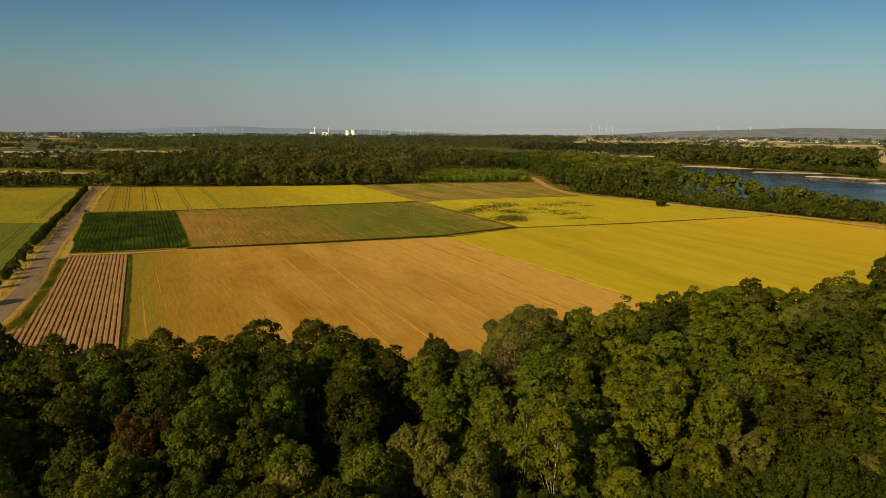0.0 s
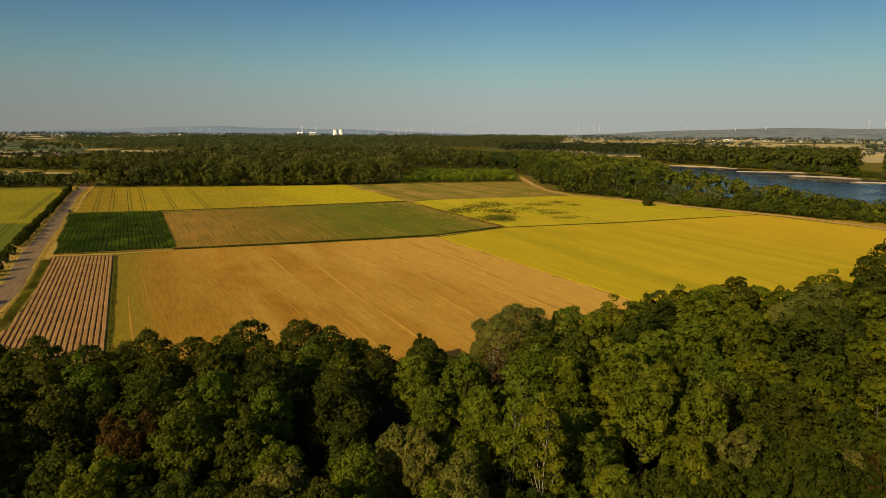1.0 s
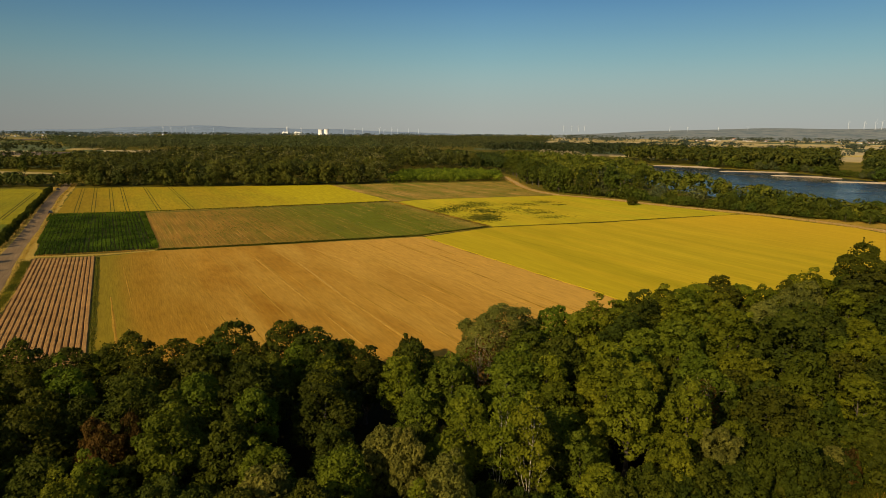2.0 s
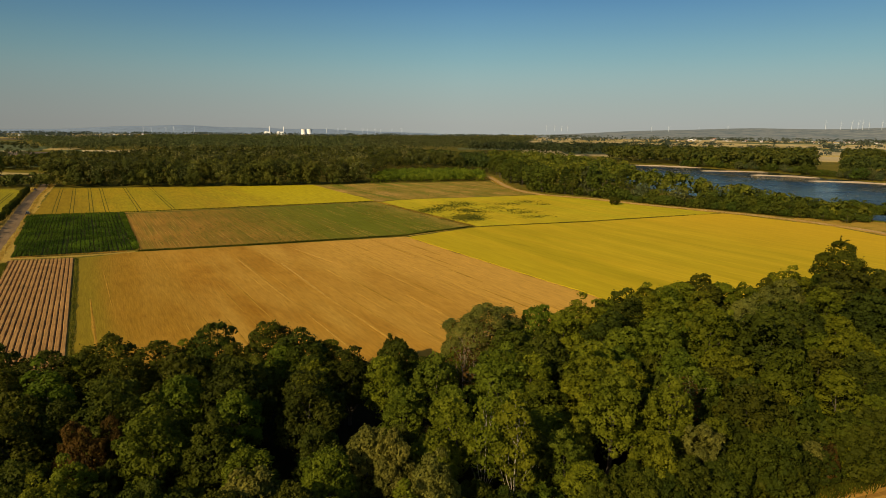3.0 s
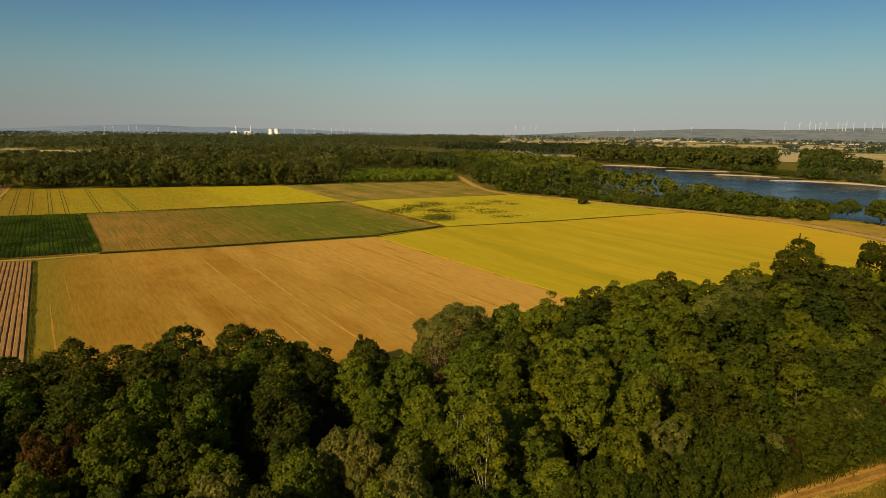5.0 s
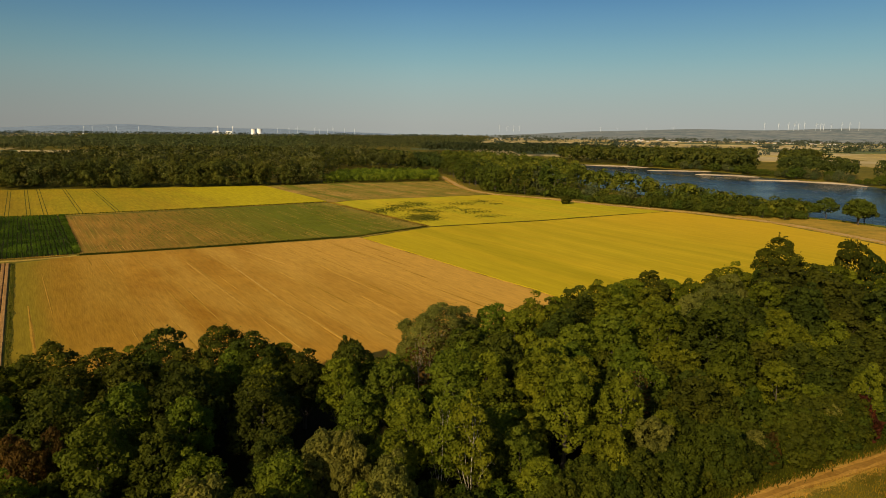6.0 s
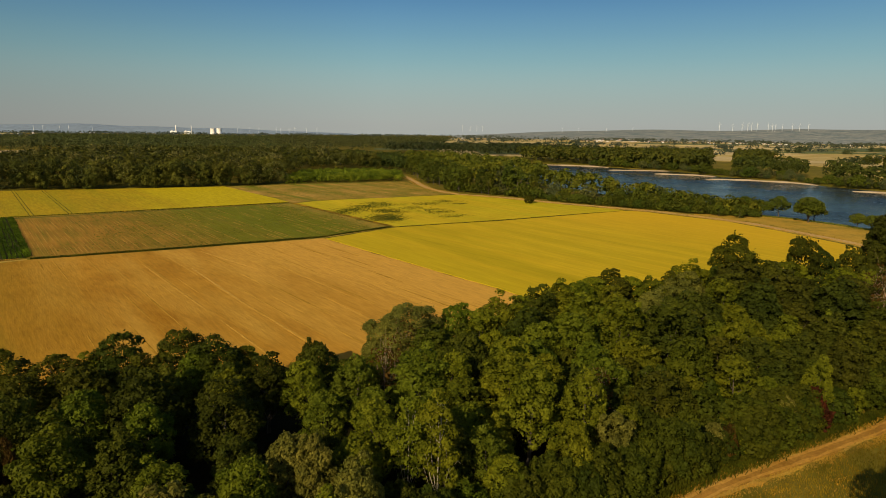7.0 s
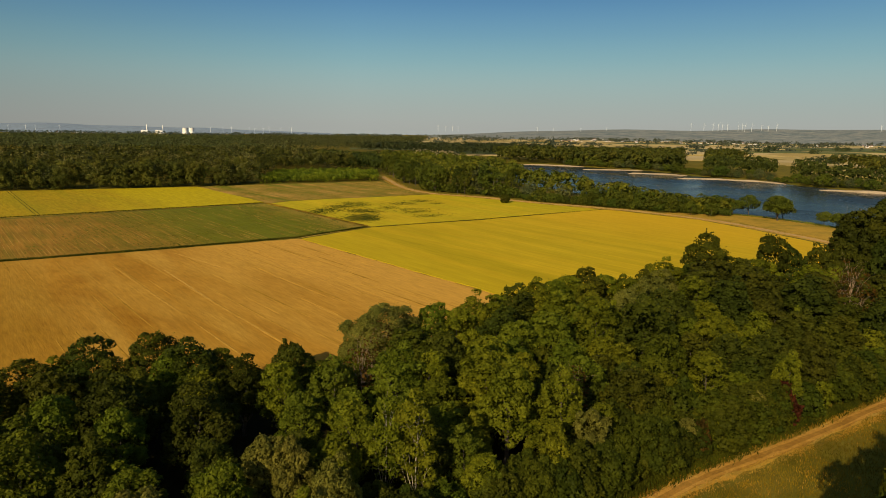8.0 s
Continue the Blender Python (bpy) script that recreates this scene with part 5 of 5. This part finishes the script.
# wind turbines
def turbine(x, y, hub, z=0.0, turn=0.0):
    root = tagged(new("wind_turbine"), "slender white wind turbine on the horizon", "wind turbine", "wind turbines")
    root.matrix_basis = pose(x, y, z)
    mesh_object("tower", *tube([(0, 0, -3), (0, 0, hub * 0.5), (0, 0, hub)], [1.1, 0.9, 0.6], 8), M_TURBINE, root, True)
    mesh_object("nacelle", *tube([(0, 2.5, hub), (0, 0, hub + 0.2), (0, -2.5, hub)], [0.6, 1.0, 0.8], 8), M_TURBINE, root)
    for k in range(3):
        a = turn + k * math.tau / 3
        d = Vector((math.sin(a), 0, math.cos(a)))
        c = Vector((0, -3.0, hub))
        mesh_object("blade", *tube([c, c + d * hub * 0.12, c + d * hub * 0.42], [0.3, 0.5, 0.1], 5), M_TURBINE, root)


rng = np.random.default_rng(15)
for az, d, hub, z in [(a, 4350, 38, 62) for a in (34.9, 35.9, 36.6, 37.0, 37.3, 37.7, 38.5, 38.8, 39.0, 39.5, 40.2, 40.7, 41.3, 48.2)] + \
        [(a, 4500, 30, 10) for a in (-21.5, -20.9, -19.8, -19.2, -17.6, -6.6, -5.6, -4.9, -3.4, -3.0, -2.3, -1.8, -0.8, 0.1)] + \
        [(a, 4450, 28, 40) for a in (13.1, 13.8, 14.4, 14.9, 22.0, 23.4, 25.8, 28.0)]:
    turbine(d * math.sin(radians(az)), d * math.cos(radians(az)), hub * rng.uniform(0.9, 1.1), z, rng.uniform(0, 2))


# ------------------------------------------------------------------ sandbanks of the river
def sandbank(path, width, height=0.7):
    """A low tapering spit of pale sand and stone."""
    p = [Vector((*q, 0)) for q in smooth_path(path, 4)]
    n = len(p) - 1
    verts, faces = [], []
    for i, q in enumerate(p):
        d = (p[min(i + 1, n)] - p[max(i - 1, 0)]).normalized()
        s = Vector((-d.y, d.x, 0))
        e = max(0.12, min(1.0, 4.5 * i / n, 4.5 * (n - i) / n)) ** 0.6 * (1 + 0.2 * math.sin(i * 0.9))
        for f, z in ((-0.5, -2.0), (-0.36, -0.95), (-0.1, -1.1 + height * 1.5), (0.2, -1.1 + height * 1.4), (0.5, -2.0)):
            verts.append(q + s * width * e * f + Vector((0, 0, z if abs(f) > 0.3 else -1.1 + (z + 1.1) * e)))
    for i in range(n):
        for j in range(4):
            a = i * 5 + j
            faces.append((a, a + 5, a + 6, a + 1))
    tagged(mesh_object("sandbank", verts, faces, M_SAND, smooth=True), "pale sand and gravel spit in the river", "sandbank", "sandbanks", "structure")


sandbank([(305, 826), (350, 803), (378, 766)], 12, 0.7)
sandbank([(349, 711), (382, 703), (420, 692)], 12, 0.7)
sandbank([(374, 647), (400, 631), (424, 607)], 12, 0.7)
sandbank([(388, 571), (423, 552), (449, 521), (452, 494)], 12, 0.7)
sandbank([(436, 440), (462, 416), (490, 374), (515, 330)], 16, 0.9)
sandbank([(60, 1178), (100, 1150), (150, 1118)], 16)
sandbank([(150, 1010), (190, 985), (215, 930)], 14)

# ------------------------------------------------------------------ crops and grass in pieces
rng = np.random.default_rng(21)
# maize: rows of upright leafy plants
xs, ys = [], []
for a, b in row_lines(P_B, 1.5, (-0.435, 0.9004), 0.6):
    n = int(np.hypot(b[0] - a[0], b[1] - a[1]) / 0.07)
    t = rng.uniform(0, 1, n)
    thick = 0.62 + 0.38 * np.sin(t * rng.uniform(6, 16) + rng.uniform(0, 6))
    t = t[rng.random(n) < (thick if rng.random() < 0.45 else 1.0)]
    xs.append(a[0] + (b[0] - a[0]) * t + rng.normal(0, 0.24, len(t)))
    ys.append(a[1] + (b[1] - a[1]) * t + rng.normal(0, 0.24, len(t)))
tufts("maize_plants", np.concatenate(xs), np.concatenate(ys), 0.05, 0.75, LEAF["maize"], "dense dark green maize plants in rows", "crop", rng, 0.22)
# boundary grass between the fields
for path, w, n, hgt, leaf, lab in (
        ([(-96, 230.5), (-50.4, 244.5), (0.5, 262.5), (33.5, 287)], 0.9, 2600, 0.55, "lodged", "dark green weedy field boundary"),
        ([(36, 286.5), (61.8, 293.7), (93.2, 302.3), (129.6, 316.2), (159.5, 326)], 0.6, 800, 0.4, "lodged", "dark green grassy ditch line"),
        ([(-146.5, 335), (-98.5, 234.5)], 1.5, 1600, 0.9, "maize", "dark green edge of the maize"),
        ([(-15.8, 388), (34, 287.5)], 1.6, 1000, 0.5, "drygrass", "dry grass between two fields"),
        ([(-186, 327), (-148.5, 337.5), (-102, 355.5), (-17, 390)], 1.3, 1600, 0.45, "lodged", "green grass boundary between fields"),
        ([(-111.5, 217.6), (-90, 173), (-68.8, 128.5), (-62, 115)], 0.9, 900, 0.35, "weed", "green grass strip beside the ridges"),
        ([(-131.2, 210), (-114.9, 176.5), (-106.4, 157.5), (-100.6, 144), (-98.2, 135.5), (-98, 129)], 1.9, 4200, 0.35, "weed", "green weeds beside the road verge"),
        ([(1.5, 259), (52.5, 162), (62, 142)], 0.9, 500, 0.2, "drygrass", "dry straw edge along the wheat"),
        ([(-133, 219.5), (-100, 230)], 1.0, 500, 0.4, "drygrass", "dry grass path beside the maize")):
    xs, ys = scatter_path(path, w, int(n * 2.2), rng)
    tufts("boundary_grass", xs, ys, 0.05, hgt, LEAF[leaf], lab, "grass", rng, hgt * 0.36)
pr = np.array(ROAD)
dd = np.gradient(pr, axis=0)
dd /= np.linalg.norm(dd, axis=1, keepdims=True)
for side in (-1, 1):
    xs, ys = scatter_path(pr + np.stack([dd[:, 1], -dd[:, 0]], 1) * side * 4.4, 2.2, 4200, rng)
    tufts("verge_grass", xs, ys, 0.02, 0.3, LEAF["drygrass"], "dry straw-coloured roadside grass", "grass", rng, 0.16)
pr = np.array(TRACK_N)
dd = np.gradient(pr, axis=0)
dd /= np.linalg.norm(dd, axis=1, keepdims=True)
for side in (-1, 1):
    xs, ys = scatter_path(pr + np.stack([dd[:, 1], -dd[:, 0]], 1) * side * 3.4, 2.6, 2500, rng)
    tufts("verge_grass", xs, ys, 0.02, 0.35, LEAF["drygrass"], "dry grass along the field track", "grass", rng, 0.25)
pr = np.array(TRACK_S)
dd = np.gradient(pr, axis=0)
dd /= np.linalg.norm(dd, axis=1, keepdims=True)
for side in (-1, 1):
    xs, ys = scatter_path(pr + np.stack([dd[:, 1], -dd[:, 0]], 1) * side * 1.8, 1.5, 16000, rng)
    tufts("verge_grass", xs, ys, 0.03, 0.26, LEAF["drygrass"], "dry grass beside the woodland track", "grass", rng, 0.06)
xs, ys = scatter_path([(30, 59.4), (43.4, 64.4), (53.3, 67.9), (71.1, 72.9), (86.2, 77.5), (96.6, 80.8), (118, 87.5)], 1.5, 9000, rng)
tufts("verge_grass", xs, ys, 0.0, 0.3, LEAF["grass"], "olive grass between wood and track", "grass", rng, 0.07)
xs, ys = scatter_path([(30, 60), (43.3, 65), (59.7, 69.9), (73.2, 74.1), (82.9, 77), (101.2, 83.2), (115, 87.4)], 2.0, 11000, rng)
tufts("wood_edge_weeds", xs, ys, 0.0, 0.65, LEAF["shrub"], "green weeds and nettles at the wood's foot", "weeds", rng, 0.12)
n = 90000
xs, ys = rng.uniform(30, 120, n), rng.uniform(40, 90, n)
k = (ys < 44.5 + 0.335 * xs) & (ys > 14 + 0.4 * xs)
tufts("meadow_grass", xs[k], ys[k], 0.0, 0.3, LEAF["grass"], "rough green and yellow meadow grass", "grass", rng, 0.065)
n = 7000
xs, ys = rng.uniform(30, 120, n), rng.uniform(40, 90, n)
k = (ys < 44.5 + 0.335 * xs) & (ys > 14 + 0.4 * xs)
tufts("meadow_grass", xs[k], ys[k], 0.0, 0.35, LEAF["drygrass"], "dry tufts in the meadow", "grass", rng, 0.06)


# weeds greening the stubble
for poly, n, lab in ((P_C, 20000, "green weeds spreading over the stubble"), (P_H, 9000, "green weeds in the far stubble")):
    q = np.array(poly)
    xs, ys = rng.uniform(q[:, 0].min(), q[:, 0].max(), n * 2), rng.uniform(q[:, 1].min(), q[:, 1].max(), n * 2)
    f = np.sin(xs * 0.055 + ys * 0.02) + 0.6 * np.sin(xs * 0.13 - ys * 0.05 + 1) + (0.02 * (xs + 60) if poly is P_C else 0.02 * (xs - 30))
    row = np.abs(np.sin((0.9004 * xs + 0.435 * ys) * math.pi / 2.4))
    k = inside(poly, xs, ys) & (rng.random(2 * n) < np.clip(0.35 + 0.4 * f, 0.03, 0.95)) & (row > 0.3)
    tufts("field_weeds", xs[k], ys[k], 0.13, 0.12, LEAF["weed"], lab, "weeds", rng, 0.7)


# dark lodged spots in the far wheat
def lodged(spots, seed):
    rng = np.random.default_rng(seed)
    xs, ys = [], []
    for x, y, a, b, n in spots:
        n = n * 2
        t, s = rng.normal(0, a, n), rng.normal(0, b, n)
        xs.append(x - 0.435 * s + 0.9 * t)
        ys.append(y + 0.9 * s + 0.435 * t)
    tufts("lodged_wheat", np.concatenate(xs), np.concatenate(ys), 0.195, 0.14, LEAF["lodged"], "dark green weedy spots in the wheat", "weeds", rng, 1.1)


lodged([(33.3, 314, 5, 5, 700), (36, 324, 4, 4, 260), (37.8, 343, 5, 6, 360), (37.3, 377, 5, 6, 260), (28.5, 365.5, 5, 5, 240), (19.5, 352, 5, 5, 240), (13.3, 341.7, 4, 5, 200),
        (64.6, 375.7, 6, 4, 150), (79.8, 388.2, 4, 4, 110), (86.1, 373.9, 2.5, 2, 60), (67.4, 337.2, 5, 3, 110), (71, 320, 6, 3, 90), (53.8, 356.1, 4, 4, 90), (63.5, 346.5, 5, 3, 90)], 3)


# paired wheel tracks in the crops
def wheel_track(a, b, z, half=0.19):
    a, b = Vector((*a, z)), Vector((*b, z))
    d = (b - a).normalized()
    s = Vector((d.y, -d.x, 0))
    for o in (-0.85, 0.85):
        n = max(4, int((b - a).length / 5))
        verts, faces = [], []
        for i in range(n + 1):
            c = a.lerp(b, i / n) + s * (o + 0.05 * math.sin(i * 1.7))
            verts += [c - s * half, c + s * half]
        for i in range(n):
            faces.append((2 * i, 2 * i + 1, 2 * i + 3, 2 * i + 2))
        tagged(mesh_object("wheel_track", verts, faces, M_TRAM), "dark wheel track pressed through the crop", "wheel track", "wheel tracks in the crops", "structure")


for o in (8.6, 16.5, 25.8, 33, 48.4, 65.1):
    for a, b in row_lines(P_A, 400, (-0.435, 0.9004), o):
        wheel_track(a, b, 0.407)
wheel_track((-200.4, 304.9), (-259.5, 433.6), 0.387, 0.34)
wheel_track((-145.1, 187.0), (-196.1, 291.8), 0.327, 0.3)

# straw lines left on the stubble
def straw_rows(poly, spacing, direction, offset, z, width, chance, seed, label, longest=30, material=M_STRAWROW):
    """Broken low swaths of straw along the rows, each a shallow ridge."""
    rng = np.random.default_rng(seed)
    verts, faces = [], []
    for a, b in row_lines(poly, spacing, direction, offset):
        a, b = Vector((*a, z)), Vector((*b, z))
        L = (b - a).length
        d = (b - a).normalized()
        s = Vector((d.y, -d.x, 0))
        at, shift = float(rng.uniform(0, 4)), float(rng.normal(0, spacing * 0.07))
        while at < L - 2:
            run = min(float(rng.uniform(0.15, 1.0)) * longest, L - at)
            mid = a + d * (at + run / 2)
            if rng.random() < chance(0.9004 * mid.x + 0.435 * mid.y, mid.y):
                n, w = max(2, int(run / 2)), width * float(rng.uniform(0.4, 1.3))
                for i in range(n + 1):
                    c = a + d * (at + run * i / n) + s * (shift + float(rng.normal(0, 0.025)))
                    e = w * (0.35 + 0.65 * math.sin(math.pi * min(1, max(0.04, i / n)))) * float(rng.uniform(0.6, 1.2)) / 2
                    o = len(verts)
                    verts += [c - s * e, c + Vector((0, 0, 0.05)), c + s * e]
                    if i:
                        faces += [(o - 3, o - 2, o + 1, o), (o - 2, o - 1, o + 2, o + 1)]
            at += run + float(rng.uniform(0.5, longest * 0.4))
    tagged(mesh_object("straw_rows", verts, faces, material), label, "straw", kind="stuff")


straw_rows(P_E, 9.2, (-0.45, 0.893), 4.0, 0.123, 1.0, lambda u, y: 0.7 if u > 42 else 0.0, 34, "pale straw swaths on the stubble", 90)
straw_rows(P_E, 4.6, (-0.45, 0.893), 4.0, 0.122, 0.7, lambda u, y: 0.55 if 0 < u < 70 else 0.2, 38, "faded straw lines on the stubble", 60, M_FADED)
straw_rows(P_E, 2.9, (-0.45, 0.893), 1.0, 0.122, 0.28, lambda u, y: 0.0 if u < 30 else 0.08 + 0.002 * u, 35, "thin pale straw lines on the stubble", 30)
straw_rows(P_C, 1.5, (-0.435, 0.9004), 1.0, 0.153, 0.26, lambda u, y: 0.9 if u < 40 else max(0.3, 1.1 - 0.008 * u) if u < 130 else 0.7, 36, "pale straw lines among the weeds", 34, M_OLDSTRAW)
straw_rows(P_H, 2.4, (-0.435, 0.9004), 1.0, 0.153, 0.8, lambda u, y: 0.8, 37, "pale straw lines in the far stubble", 50, M_OLDSTRAW)

# the thickest swaths of straw left lying
for k, (a, b, w) in enumerate((((-40.4, 208.3), (-21.0, 166.7), 1.1), ((-42.3, 236.6), (-18.6, 202.7), 0.8))):
    strip("straw_swath", smooth_path([a, ((a[0] + b[0]) / 2, (a[1] + b[1]) / 2), b], 2.0), w * 0.45, 0.1, 0.165, M_SWATH, "pale swath of straw on stubble", "straw", 0.05, kind="stuff", seed=60 + k)

# pale stones between road and hedge
for x, y, s in ((-150.2, 222.1, 0.9), (-143.2, 206.5, 0.8), (-135.2, 190.6, 0.8), (-131.8, 181.7, 0.7)):
    bm = bmesh.new()
    bmesh.ops.create_icosphere(bm, subdivisions=2, radius=s)
    for vtx in bm.verts:
        vtx.co *= 1 + 0.25 * noise.noise(vtx.co * 1.7 + Vector((x, y, 0)))
        vtx.co.z *= 0.6
    me = bpy.data.meshes.new("stone")
    bm.to_mesh(me)
    bm.free()
    me.materials.append(M_STONE)
    ob = tagged(new("stone", me), "pale boulder on the dry verge", "stone", "stones by the road")
    ob.location = (x, y, s * 0.3)


# two dark cars parked on the road
def car(x, y, spin):
    root = tagged(new("car"), "small dark parked car on the country road", "car", "cars on the road")
    root.matrix_basis = pose(x, y, 0.06, 0, 0, spin)
    bm = bmesh.new()
    profile = [(-2.1, 0.35), (-2.15, 0.8), (-1.9, 0.95), (-1.0, 1.0), (1.2, 1.0), (2.05, 0.85), (2.15, 0.55), (2.1, 0.35)]
    rings = [[bm.verts.new((px, sy, pz)) for px, pz in profile] for sy in (-0.86, 0.86)]
    for i in range(len(profile)):
        j = (i + 1) % len(profile)
        bm.faces.new((rings[0][i], rings[0][j], rings[1][j], rings[1][i]))
    bm.faces.new(rings[0][::-1])
    bm.faces.new(rings[1])
    bmesh.ops.recalc_face_normals(bm, faces=bm.faces)
    bmesh.ops.bevel(bm, geom=list(bm.edges), offset=0.06, segments=1, affect="EDGES")
    part("body", bm, M_DARKCAR, root)
    bm = bmesh.new()
    low = [bm.verts.new(p) for p in ((-1.5, -0.78, 0.98), (1.1, -0.78, 0.98), (1.1, 0.78, 0.98), (-1.5, 0.78, 0.98))]
    top = [bm.verts.new(p) for p in ((-1.1, -0.62, 1.45), (0.4, -0.62, 1.47), (0.4, 0.62, 1.47), (-1.1, 0.62, 1.45))]
    bm.faces.new(top)
    for i in range(4):
        bm.faces.new((low[i], low[(i + 1) % 4], top[(i + 1) % 4], top[i]))
    part("cabin", bm, M_GLASS, root)
    for px in (-1.35, 1.35):
        for py in (-0.8, 0.8):
            mesh_object("wheel", *tube([(px, py - 0.1, 0.32), (px, py + 0.1, 0.32)], [0.32, 0.32], 12), M_TYRE, root)
    return root


first_car = car(-256.5, 455.5, 115)
copy_thing(first_car, pose(-191.5, 331.0, 0.06, 0, 0, 115))

# green fringe on the river bank
rng = np.random.default_rng(91)
xs, ys = scatter_path([(228, 317), (240, 306), (252, 289), (259, 266), (262, 240), (264, 215)], 4.0, 3500, rng)
tufts("bank_grass", xs, ys, 0.0, 0.5, LEAF["weed"], "green grass along the river bank", "grass", rng, 0.3)
